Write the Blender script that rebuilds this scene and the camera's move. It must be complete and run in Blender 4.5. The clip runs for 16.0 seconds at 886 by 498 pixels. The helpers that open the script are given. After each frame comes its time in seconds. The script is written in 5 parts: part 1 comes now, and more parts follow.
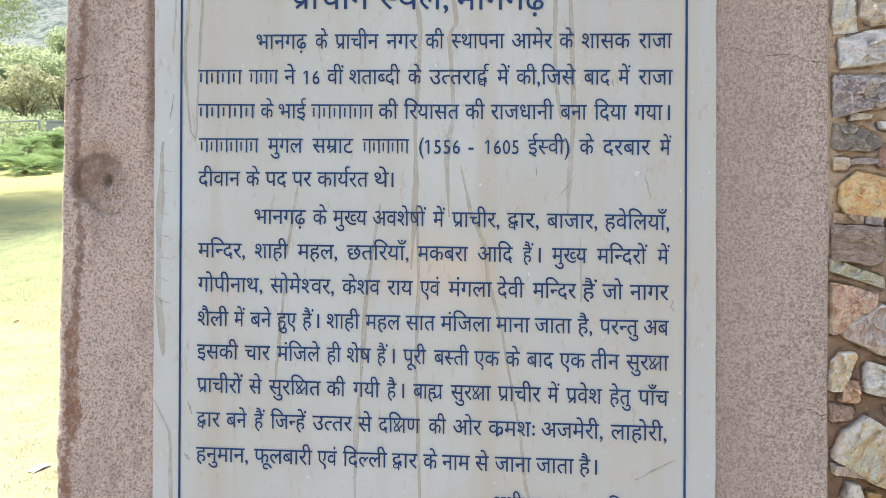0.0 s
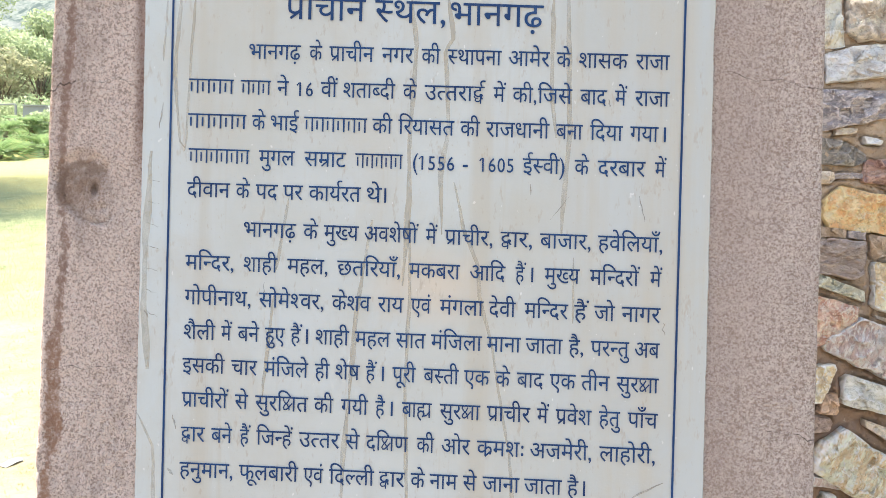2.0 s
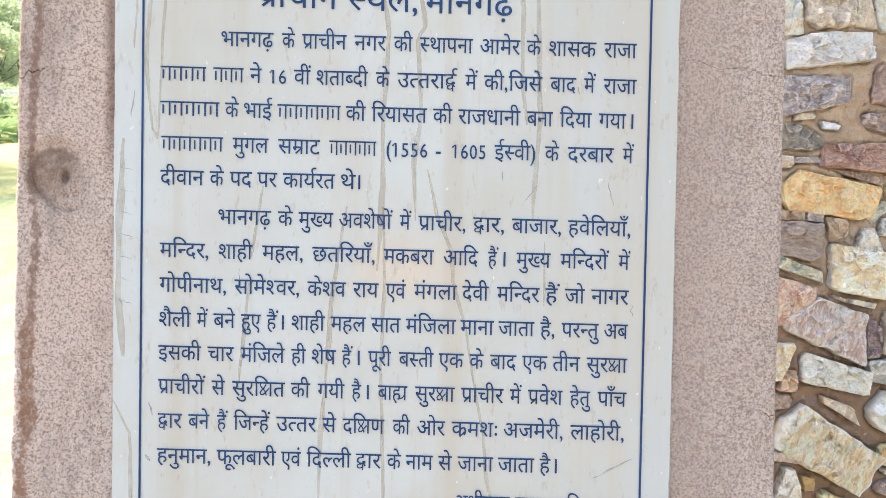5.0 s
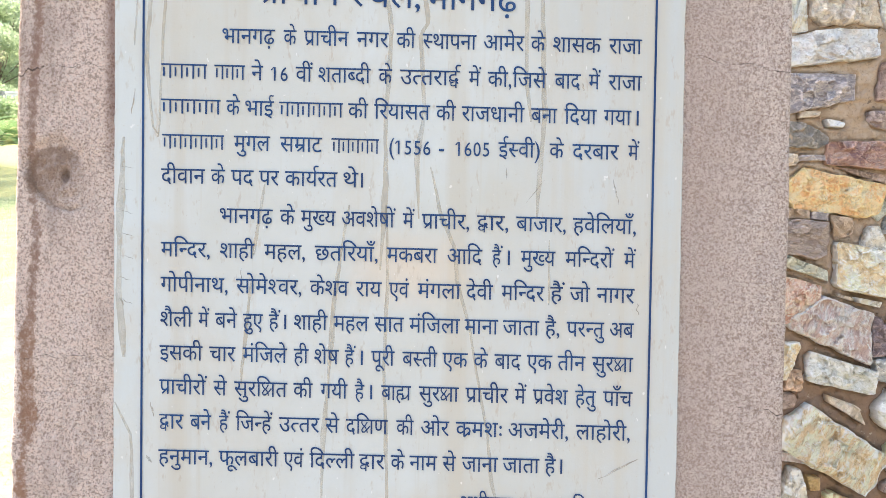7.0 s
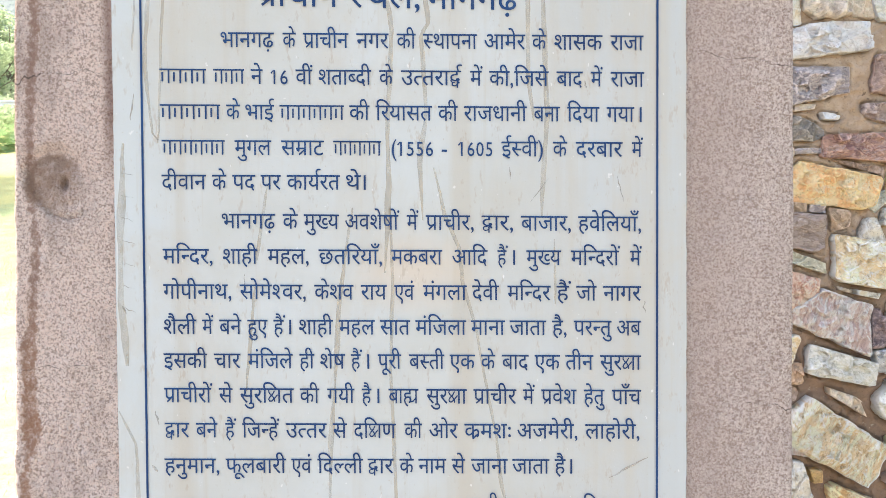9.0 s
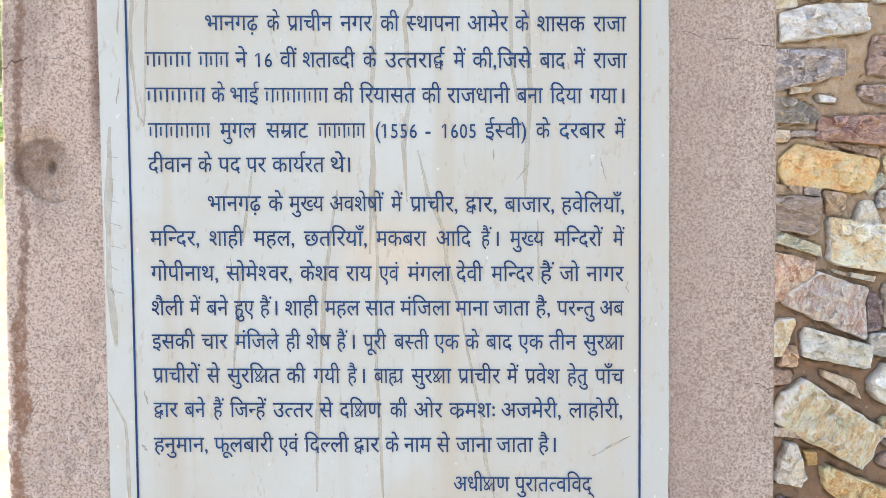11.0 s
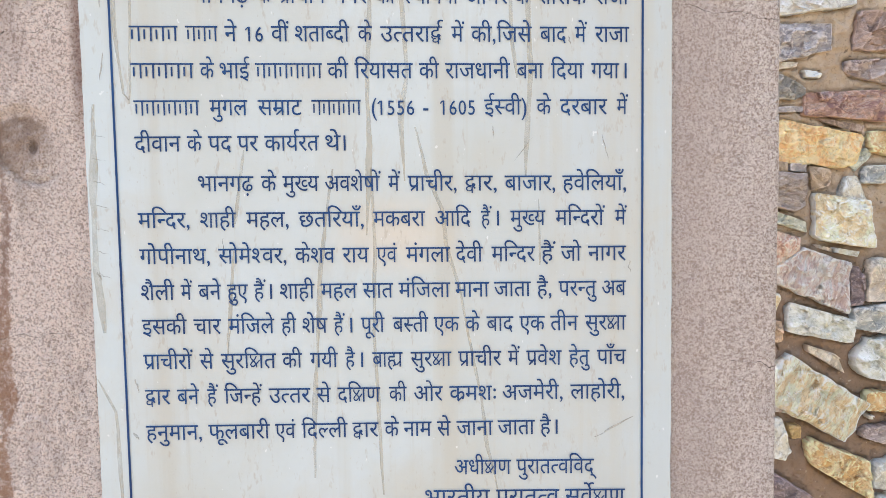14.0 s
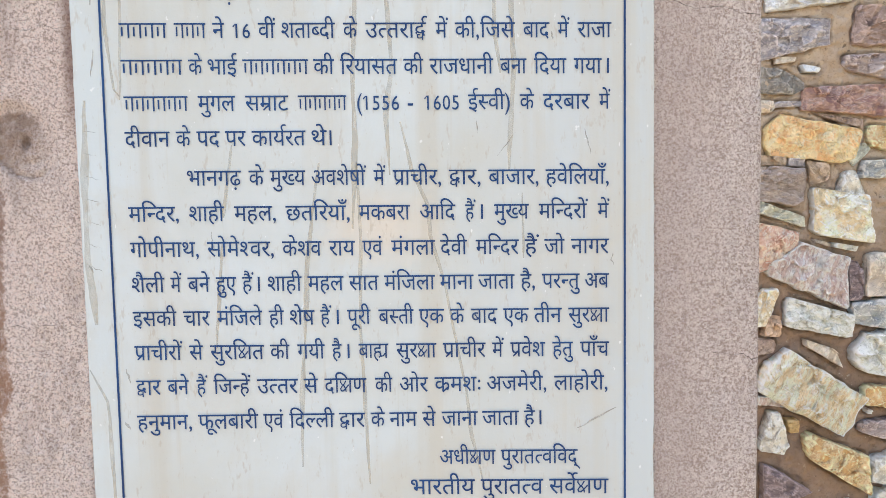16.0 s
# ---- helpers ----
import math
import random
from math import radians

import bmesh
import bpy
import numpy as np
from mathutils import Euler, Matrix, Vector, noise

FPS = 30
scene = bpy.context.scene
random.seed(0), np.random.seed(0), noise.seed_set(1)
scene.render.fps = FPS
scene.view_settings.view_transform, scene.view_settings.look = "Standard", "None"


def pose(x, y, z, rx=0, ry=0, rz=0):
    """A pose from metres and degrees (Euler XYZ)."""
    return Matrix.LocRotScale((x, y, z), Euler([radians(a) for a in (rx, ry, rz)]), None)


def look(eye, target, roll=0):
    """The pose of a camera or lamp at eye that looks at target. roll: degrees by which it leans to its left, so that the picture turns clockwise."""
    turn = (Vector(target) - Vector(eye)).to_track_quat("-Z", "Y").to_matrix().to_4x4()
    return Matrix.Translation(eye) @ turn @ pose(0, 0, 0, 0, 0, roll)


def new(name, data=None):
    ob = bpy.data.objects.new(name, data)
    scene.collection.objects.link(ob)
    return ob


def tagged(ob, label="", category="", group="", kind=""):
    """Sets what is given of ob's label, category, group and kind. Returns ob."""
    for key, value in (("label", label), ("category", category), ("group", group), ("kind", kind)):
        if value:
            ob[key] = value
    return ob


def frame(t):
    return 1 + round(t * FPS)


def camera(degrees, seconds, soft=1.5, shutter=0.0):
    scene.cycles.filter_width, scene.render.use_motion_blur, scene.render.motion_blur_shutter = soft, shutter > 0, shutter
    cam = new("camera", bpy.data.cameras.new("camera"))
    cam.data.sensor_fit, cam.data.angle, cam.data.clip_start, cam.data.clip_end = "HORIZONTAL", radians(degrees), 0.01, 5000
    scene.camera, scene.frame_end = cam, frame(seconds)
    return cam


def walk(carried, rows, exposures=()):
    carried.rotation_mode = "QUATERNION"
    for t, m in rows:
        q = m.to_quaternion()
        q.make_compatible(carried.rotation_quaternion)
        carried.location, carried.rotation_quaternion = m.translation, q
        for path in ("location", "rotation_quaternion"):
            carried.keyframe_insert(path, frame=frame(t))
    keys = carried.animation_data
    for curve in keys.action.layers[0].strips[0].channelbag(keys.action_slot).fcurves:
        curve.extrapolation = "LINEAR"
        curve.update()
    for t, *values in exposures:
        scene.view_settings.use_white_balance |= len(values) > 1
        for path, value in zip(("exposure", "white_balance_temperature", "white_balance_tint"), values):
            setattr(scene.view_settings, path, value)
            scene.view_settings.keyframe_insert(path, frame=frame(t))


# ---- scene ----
cam = camera(59.6, 16.0, soft=0.55)
PATH = [
    (0, (-0.003, 0.016, 1.528), (-0.16, 2.01, 1.533), 0.2),
    (0.5, (-0.008, 0.004, 1.532), (-0.1, 2.002, 1.534), 0.4),
    (1, (-0.017, 0.002, 1.55), (-0.08, 2.001, 1.553), 1.0),
    (1.5, (-0.026, 0.001, 1.565), (-0.12, 1.999, 1.57), 1.5),
    (2, (-0.023, 0.026, 1.564), (-0.128, 2.023, 1.554), 1.4),
    (2.5, (-0.036, 0.056, 1.577), (-0.113, 2.054, 1.536), 1.0),
    (3, (-0.034, 0.052, 1.576), (-0.072, 2.051, 1.511), 0.7),
    (3.5, (-0.037, 0.025, 1.57), (-0.055, 2.024, 1.51), 0.7),
    (4, (-0.033, 0.005, 1.566), (-0.05, 2.004, 1.52), 0.8),
    (6.5, (-0.033, 0.006, 1.564), (-0.052, 2.005, 1.514), 1.1),
    (7, (-0.036, 0.017, 1.562), (-0.059, 2.017, 1.515), 0.8),
    (7.5, (-0.057, 0.042, 1.566), (-0.092, 2.041, 1.521), 0.5),
    (8, (-0.074, 0.068, 1.576), (-0.092, 2.068, 1.529), 0.2),
    (8.5, (-0.066, 0.067, 1.577), (-0.054, 2.066, 1.532), -0.3),
    (9, (-0.054, 0.025, 1.563), (-0.059, 2.025, 1.517), -0.4),
    (11.5, (-0.02, 0.015, 1.555), (-0.039, 2.012, 1.459), -0.6),
    (12, (-0.025, 0.022, 1.555), (-0.042, 2.019, 1.442), -0.6),
    (12.5, (-0.025, 0.027, 1.556), (-0.028, 2.023, 1.429), -0.7),
    (13, (-0.028, 0.035, 1.554), (-0.006, 2.031, 1.419), -1.0),
    (13.5, (-0.044, 0.044, 1.557), (-0.01, 2.039, 1.42), -1.0),
    (14, (-0.057, 0.044, 1.558), (-0.014, 2.039, 1.419), -1.0),
    (14.5, (-0.056, 0.043, 1.557), (-0.019, 2.037, 1.409), -0.9),
    (15, (-0.049, 0.041, 1.556), (-0.02, 2.035, 1.402), -0.8),
    (15.5, (-0.039, 0.033, 1.557), (-0.018, 2.027, 1.401), -0.7),
    (16, (-0.019, 0.026, 1.553), (-0.002, 2.02, 1.406), -1.1),
]
walk(cam, [(t, look(eye, target, roll)) for t, eye, target, roll in PATH],
     [(t, stops - 0.08, 6770, 6) for t, stops in ((0.0, 1.96), (0.5, 2.41), (1.0, 2.38), (1.5, 1.99), (2.0, 2.2), (2.5, 2.34), (3.0, 2.42), (16.0, 2.42))])

# ---- light ----
SUN = Vector((-0.40, 0.07, 0.92)).normalized()
world = bpy.data.worlds.new("world")
scene.world = world
world.use_nodes = True
wn = world.node_tree.nodes
sky = wn.new("ShaderNodeTexSky")
sky.sky_type, sky.sun_disc = "NISHITA", False
sky.sun_elevation, sky.sun_rotation = math.asin(SUN.z), math.atan2(SUN.x, SUN.y)
sky.air_density, sky.dust_density, sky.ozone_density = 1.0, 2.5, 1.0
wn["Background"].inputs[1].default_value = 0.115
world.node_tree.links.new(sky.outputs[0], wn["Background"].inputs[0])
sun = new("sun", bpy.data.lights.new("sun", "SUN"))
sun.data.energy, sun.data.angle, sun.data.color = 3.5, radians(2.5), (1.0, 0.93, 0.82)
sun.matrix_world = look(SUN * 60, (0, 0, 0))


# ---- helpers for nodes and meshes ----
class Mat:
    """A node material with short calls for the usual nodes."""

    def __init__(self, name, rough=0.8, spec=0.3):
        self.m = bpy.data.materials.new(name)
        self.m.use_nodes = True
        self.t = self.m.node_tree
        self.b = self.t.nodes["Principled BSDF"]
        self.b.inputs["Roughness"].default_value = rough
        self.b.inputs["Specular IOR Level"].default_value = spec
        self.co = self.t.nodes.new("ShaderNodeTexCoord").outputs["Object"]

    def put(self, value, socket):
        if hasattr(value, "is_output"):
            self.t.links.new(value, socket)
        else:
            socket.default_value = value

    def at(self, scale=(1, 1, 1), rot=(0, 0, 0), co=None):
        n = self.t.nodes.new("ShaderNodeMapping")
        n.inputs["Scale"].default_value = scale
        n.inputs["Rotation"].default_value = [radians(a) for a in rot]
        self.put(co or self.co, n.inputs["Vector"])
        return n.outputs[0]

    def noise(self, scale, detail=4, rough=0.55, co=None, warp=0.0):
        n = self.t.nodes.new("ShaderNodeTexNoise")
        n.inputs["Scale"].default_value, n.inputs["Detail"].default_value = scale, detail
        n.inputs["Roughness"].default_value, n.inputs["Distortion"].default_value = rough, warp
        self.put(co or self.co, n.inputs["Vector"])
        return n.outputs["Fac"]

    def cells(self, scale, co=None, feature="F1"):
        n = self.t.nodes.new("ShaderNodeTexVoronoi")
        n.feature = feature
        n.inputs["Scale"].default_value = scale
        self.put(co or self.co, n.inputs["Vector"])
        return n.outputs["Distance"]

    def ramp(self, value, *stops):
        n = self.t.nodes.new("ShaderNodeValToRGB")
        e = n.color_ramp.elements
        while len(e) < len(stops):
            e.new(0.5)
        for k, (p, c) in zip(e, stops):
            k.position = p
            k.color = (c, c, c, 1) if isinstance(c, (int, float)) else (*c, 1)
        self.put(value, n.inputs[0])
        return n.outputs[0]

    def mix(self, fac, a, b, kind="MIX"):
        n = self.t.nodes.new("ShaderNodeMix")
        n.data_type, n.blend_type = "RGBA", kind
        for value, i in ((fac, 0), (a, 6), (b, 7)):
            if isinstance(value, tuple):
                value = (*value, 1)
            self.put(value, n.inputs[i])
        return n.outputs[2]

    def math(self, op, a, b=0.0, c=0.0):
        n = self.t.nodes.new("ShaderNodeMath")
        n.operation = op
        for value, i in ((a, 0), (b, 1), (c, 2)):
            self.put(value, n.inputs[i])
        return n.outputs[0]

    def xyz(self, co=None):
        n = self.t.nodes.new("ShaderNodeSeparateXYZ")
        self.put(co or self.co, n.inputs[0])
        return n.outputs

    def random(self):
        return self.t.nodes.new("ShaderNodeObjectInfo").outputs["Random"]

    def island(self):
        return self.t.nodes.new("ShaderNodeNewGeometry").outputs["Random Per Island"]

    def bump(self, height, distance, strength=1.0, under=None):
        n = self.t.nodes.new("ShaderNodeBump")
        n.inputs["Strength"].default_value, n.inputs["Distance"].default_value = strength, distance
        self.put(height, n.inputs["Height"])
        if under:
            self.put(under, n.inputs["Normal"])
        self.put(n.outputs[0], self.b.inputs["Normal"])
        return n.outputs[0]

    def colour(self, c):
        self.put((*c, 1) if isinstance(c, tuple) else c, self.b.inputs["Base Color"])
        return self


def mesh_of(name, verts, faces, material=None, smooth=False):
    me = bpy.data.meshes.new(name)
    me.from_pydata([tuple(v) for v in verts], [], [tuple(f) for f in faces])
    me.update()
    if material:
        me.materials.append(material.m)
    if smooth:
        me.polygons.foreach_set("use_smooth", [True] * len(me.polygons))
    return me


def part(name, me, parent, label=""):
    ob = new(name, me)
    ob.parent = parent
    if label:
        ob["label"] = label
    return ob


def n3(x, y, z):
    return noise.noise((x, y, z))


def bm_mesh(name, bm, material, smooth=False):
    me = bpy.data.meshes.new(name)
    bm.to_mesh(me)
    bm.free()
    me.materials.append(material.m)
    if smooth:
        me.polygons.foreach_set("use_smooth", [True] * len(me.polygons))
    return me


# ---- materials ----
# the run-off groove beside the outer edge, from the foot up: height, middle, half width
GROOVE = [(1.00, -0.705, 0.010), (1.148, -0.706, 0.009), (1.184, -0.706, 0.006), (1.205, -0.702, 0.003), (1.230, -0.698, 0.010), (1.257, -0.694, 0.0135),
          (1.312, -0.697, 0.010), (1.385, -0.697, 0.012), (1.421, -0.691, 0.007), (1.475, -0.688, 0.0045), (1.521, -0.682, 0.006), (1.566, -0.681, 0.005),
          (1.610, -0.688, 0.003), (1.657, -0.692, 0.006), (1.703, -0.688, 0.005), (1.794, -0.684, 0.006), (1.875, -0.679, 0.006), (2.00, -0.676, 0.006)]


def groove_at(z):
    hs = [g[0] for g in GROOVE]
    return float(np.interp(z, hs, [g[1] for g in GROOVE])), float(np.interp(z, hs, [g[2] for g in GROOVE]))


def grit_material():
    m = Mat("gritty_sandstone", 0.92, 0.2)
    x, y, z = m.xyz()
    grain = m.noise(310, 3, 0.65, None, 0.6)
    fleck = m.noise(430, 2, 0.6, m.at((1, 1, 1), (20, 35, 10)))
    cloud = m.noise(4, 5, 0.6)
    base = m.mix(m.ramp(cloud, (0.32, 0.0), (0.68, 1.0)), (0.80, 0.625, 0.55), (0.86, 0.715, 0.645))
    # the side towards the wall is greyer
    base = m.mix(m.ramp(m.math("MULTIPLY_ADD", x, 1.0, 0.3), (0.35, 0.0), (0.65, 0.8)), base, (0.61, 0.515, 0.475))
    patch = m.noise(2.3, 4, 0.6, m.at((1, 1, 0.8), (0, 0, 50)))
    base = m.mix(m.ramp(patch, (0.50, 0.0), (0.66, 0.4)), base, (0.52, 0.405, 0.36))
    base = m.mix(m.ramp(grain, (0.36, 0.8), (0.46, 0.2), (0.52, 0.0)), base, (0.25, 0.165, 0.135))
    base = m.mix(m.ramp(fleck, (0.56, 0.0), (0.64, 0.7)), base, (0.86, 0.78, 0.735))
    worm = m.noise(230, 3, 0.6, None, 0.35)
    # hollows darkened and crests paled in the colour, as light on the relief would
    base = m.mix(m.ramp(worm, (0.38, 0.75), (0.47, 0.0)), base, (0.36, 0.265, 0.225))
    base = m.mix(m.ramp(worm, (0.53, 0.0), (0.61, 0.55)), base, (0.84, 0.745, 0.70))
    # shading of the rugged outer face, painted as dark blotches
    shade_blotch = m.noise(13, 7, 0.72, m.at((1, 1, 0.45)))
    outer = m.ramp(m.math("MULTIPLY_ADD", x, -1.0, 0.0), (0.50, 0.55), (0.58, 1.0))
    base = m.mix(m.math("MULTIPLY", outer, m.ramp(shade_blotch, (0.53, 0.0), (0.70, 0.5))), base, (0.26, 0.19, 0.165))
    # brown run-off in the groove beside the worn outer edge, redder low down
    wob = m.math("MULTIPLY_ADD", m.noise(70, 3, 0.6), 0.32, m.math("MULTIPLY_ADD", m.noise(11, 6, 0.75, m.at((0.3, 1, 1))), 1.0, -0.16))
    line = m.t.nodes.new("ShaderNodeSeparateColor")
    m.put(m.ramp(m.math("ADD", z, -1.0), *[(h - 1.0, ((c + 0.75) * 10, half * 50, 0)) for h, c, half in GROOVE]), line.inputs[0])
    off = m.math("ABSOLUTE", m.math("SUBTRACT", m.math("MULTIPLY_ADD", x, 10.0, 7.5), line.outputs[0]))
    inside = m.math("SUBTRACT", m.math("MULTIPLY", line.outputs[1], 0.2), off)
    ragged = m.math("MULTIPLY_ADD", m.noise(62, 6, 0.72, None, 0.4), 0.34, -0.17)
    low = m.ramp(m.math("MULTIPLY", z, 0.4), (0.54, 1.0), (0.60, 0.0))
    run = m.ramp(m.math("ADD", m.math("ADD", inside, ragged), 0.5), (0.47, 0.0), (0.51, 0.92))
    run = m.math("MULTIPLY", run, m.ramp(m.noise(120, 4, 0.7), (0.38, 0.45), (0.55, 1.0)))
    base = m.mix(run, base, m.mix(low, (0.33, 0.21, 0.165), (0.36, 0.205, 0.135)))
    # brown dirt on the outer rim high up, and a duller band along the panel's far side
    rim = m.math("ADD", m.math("MULTIPLY_ADD", z, -0.0165, 0.7425), x)
    rim = m.math("ADD", rim, m.math("MULTIPLY_ADD", m.noise(40, 5, 0.7), 0.016, -0.008))
    rim = m.math("MULTIPLY", m.ramp(rim, (0.004, 0.65), (0.011, 0.0)), m.ramp(m.math("MULTIPLY_ADD", z, 1.0, -1.0), (0.60, 0.0), (0.75, 1.0)))
    base = m.mix(rim, base, (0.34, 0.23, 0.185))
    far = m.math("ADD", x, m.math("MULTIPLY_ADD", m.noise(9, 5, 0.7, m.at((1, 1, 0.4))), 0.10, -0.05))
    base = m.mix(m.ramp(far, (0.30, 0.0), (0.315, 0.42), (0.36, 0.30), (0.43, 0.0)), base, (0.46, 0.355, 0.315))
    # reddish run-off beside the panel, high up
    off2 = m.math("ABSOLUTE", m.math("ADD", x, m.math("MULTIPLY_ADD", wob, 0.018, 0.556)))
    run2 = m.math("MULTIPLY", m.ramp(off2, (0.0, 0.7), (0.006, 0.5), (0.014, 0.0)), m.ramp(m.math("MULTIPLY_ADD", z, 2.5, -4.0), (0.05, 0.0), (0.35, 1.0)))
    base = m.mix(run2, base, (0.20, 0.105, 0.08))
    # the iron-stained knot: a brown pit, darkest up and outwards, with a dark hole and a shadowed lower lip
    dx, dz = m.math("ADD", x, 0.655), m.math("ADD", z, -1.641)
    r = m.math("SQRT", m.math("ADD", m.math("MULTIPLY", dx, dx), m.math("MULTIPLY", dz, dz)))
    r = m.math("ADD", r, m.math("MULTIPLY_ADD", m.noise(30, 6, 0.68), 0.030, -0.015))
    side = m.math("MULTIPLY_ADD", m.math("SUBTRACT", m.math("MULTIPLY", dz, 0.8), dx), 9.0, 0.52)
    ring = m.math("MULTIPLY", m.ramp(r, (0.0, 0.72), (0.041, 0.85), (0.0475, 0.0)), m.ramp(side, (0.05, 0.1), (0.55, 1.0)))
    base = m.mix(m.math("MULTIPLY", ring, m.ramp(m.noise(75, 6, 0.75), (0.36, 0.62), (0.52, 1.0))), base, (0.28, 0.185, 0.135))
    # the hole's inner shade is put into the colour, its relief being shallow
    hx, hz = m.math("ADD", x, 0.6385), m.math("MULTIPLY", m.math("ADD", z, -1.639), 0.5)
    hole = m.math("SQRT", m.math("ADD", m.math("MULTIPLY", hx, hx), m.math("MULTIPLY", hz, hz)))
    base = m.mix(m.ramp(hole, (0.003, 0.8), (0.0070, 0.0)), base, (0.16, 0.105, 0.08))
    m.colour(base)
    h = m.math("ADD", m.math("MULTIPLY", grain, 1.0), m.math("MULTIPLY", worm, 1.2))
    first = m.bump(m.noise(45, 6, 0.72), 0.007, 0.8)
    m.bump(h, 0.008, 1.0, first)
    return m


def panel_material():
    m = Mat("weathered_whitewash", 0.5, 0.3)
    x, y, z = m.xyz()
    streak = m.noise(16, 5, 0.6, m.at((1.0, 1.0, 0.045)))
    right_tone = m.ramp(m.math("ADD", m.math("MULTIPLY_ADD", x, 1.0, 0.5), m.math("MULTIPLY_ADD", m.noise(5, 5, 0.65), 0.3, -0.15)), (0.45, 0.0), (0.75, 0.6))
    thin = m.noise(60, 4, 0.7, m.at((1.0, 1.0, 0.03)))
    cloud = m.noise(3.2, 5, 0.6)
    base = m.mix(m.ramp(cloud, (0.35, 0.0), (0.68, 1.0)), (0.422, 0.424, 0.394), (0.465, 0.496, 0.505))
    edge = m.ramp(m.math("ABSOLUTE", m.math("ADD", x, 0.121)), (0.34, 0.0), (0.41, 0.45))
    base = m.mix(edge, base, (0.455, 0.505, 0.530))
    # greyer towards the panel's right side
    base = m.mix(right_tone, base, (0.385, 0.40, 0.405))
    base = m.mix(m.ramp(streak, (0.53, 0.0), (0.66, 0.6)), base, (0.41, 0.385, 0.335))
    base = m.mix(m.ramp(thin, (0.58, 0.0), (0.70, 0.4)), base, (0.41, 0.375, 0.32))
    grime = m.noise(7, 6, 0.68, m.at((1, 1, 0.55), (0, 12, 0)), 0.6)
    base = m.mix(m.ramp(grime, (0.50, 0.0), (0.60, 0.25), (0.72, 0.5)), base, (0.425, 0.39, 0.33))
    speck = m.noise(210, 2, 0.5, m.at((1, 1, 0.7)))
    base = m.mix(m.ramp(speck, (0.70, 0.0), (0.76, 0.45)), base, (0.36, 0.31, 0.25))
    # a rusty bloom under the middle and small scuffs
    dx, dz = m.math("ADD", x, 0.10), m.math("MULTIPLY", m.math("ADD", z, -1.50), 1.6)
    r = m.math("SQRT", m.math("ADD", m.math("MULTIPLY", dx, dx), m.math("MULTIPLY", dz, dz)))
    base = m.mix(m.ramp(m.math("ADD", r, m.math("MULTIPLY_ADD", m.noise(20, 4), 0.06, -0.03)), (0.0, 0.55), (0.05, 0.35), (0.11, 0.0)), base, (0.56, 0.45, 0.34))
    scuff = m.noise(85, 3, 0.7, m.at((1, 1, 0.35), (0, 25, 0)))
    base = m.mix(m.ramp(scuff, (0.61, 0.0), (0.70, 0.5)), base, (0.35, 0.295, 0.24))
    chip = m.noise(120, 2, 0.5, m.at((1, 1, 0.6)))
    base = m.mix(m.ramp(chip, (0.745, 0.0), (0.77, 0.6)), base, (0.64, 0.64, 0.63))
    m.colour(base)
    m.put(m.ramp(cloud, (0.3, 0.42), (0.7, 0.6)), m.b.inputs["Roughness"])
    a = m.bump(m.noise(260, 3, 0.6), 0.0006, 0.35)
    m.bump(m.noise(14, 4, 0.5, m.at((1, 1, 0.4))), 0.003, 0.25, a)
    return m


def paint_material():
    m = Mat("blue_sign_paint", 0.55, 0.3)
    worn = m.noise(38, 5, 0.65, m.at((1, 1, 0.5)))
    base = m.mix(m.ramp(m.noise(9, 3), (0.35, 0.0), (0.65, 1.0)), (0.003, 0.026, 0.098), (0.005, 0.043, 0.142))
    base = m.mix(m.ramp(worn, (0.60, 0.0), (0.80, 0.4)), base, (0.13, 0.16, 0.21))
    m.colour(base)
    m.bump(m.noise(300, 2), 0.0004, 0.3)
    return m


def stain_material():
    m = Mat("drip_stain", 0.6, 0.2)
    m.colour(m.mix(m.noise(30, 4, 0.6, m.at((1, 1, 0.2))), (0.44, 0.39, 0.31), (0.485, 0.45, 0.375)))
    fade = m.ramp(m.noise(24, 5, 0.65, m.at((1, 1, 0.3))), (0.30, 0.15), (0.62, 0.55))
    m.put(fade, m.b.inputs["Alpha"])
    return m


def crack_material(name, gap):
    """Dark colour of a crack drawn as a ribbon; gap is how much of it has closed up."""
    m = Mat(name, 0.95, 0.1)
    m.colour(m.mix(m.noise(60), (0.08, 0.055, 0.045), (0.16, 0.115, 0.095)))
    m.put(m.ramp(m.noise(50, 4), (0.34 + gap, 0.3 - gap), (0.50 + gap, 1.0 - 2 * gap)), m.b.inputs["Alpha"])
    return m


def scuff_material():
    m = Mat("scuffed_dirt", 0.8, 0.2)
    m.colour(m.mix(m.noise(60), (0.28, 0.25, 0.215), (0.40, 0.365, 0.32)))
    m.put(m.ramp(m.noise(70, 4, 0.6), (0.35, 0.12), (0.6, 0.6)), m.b.inputs["Alpha"])
    return m


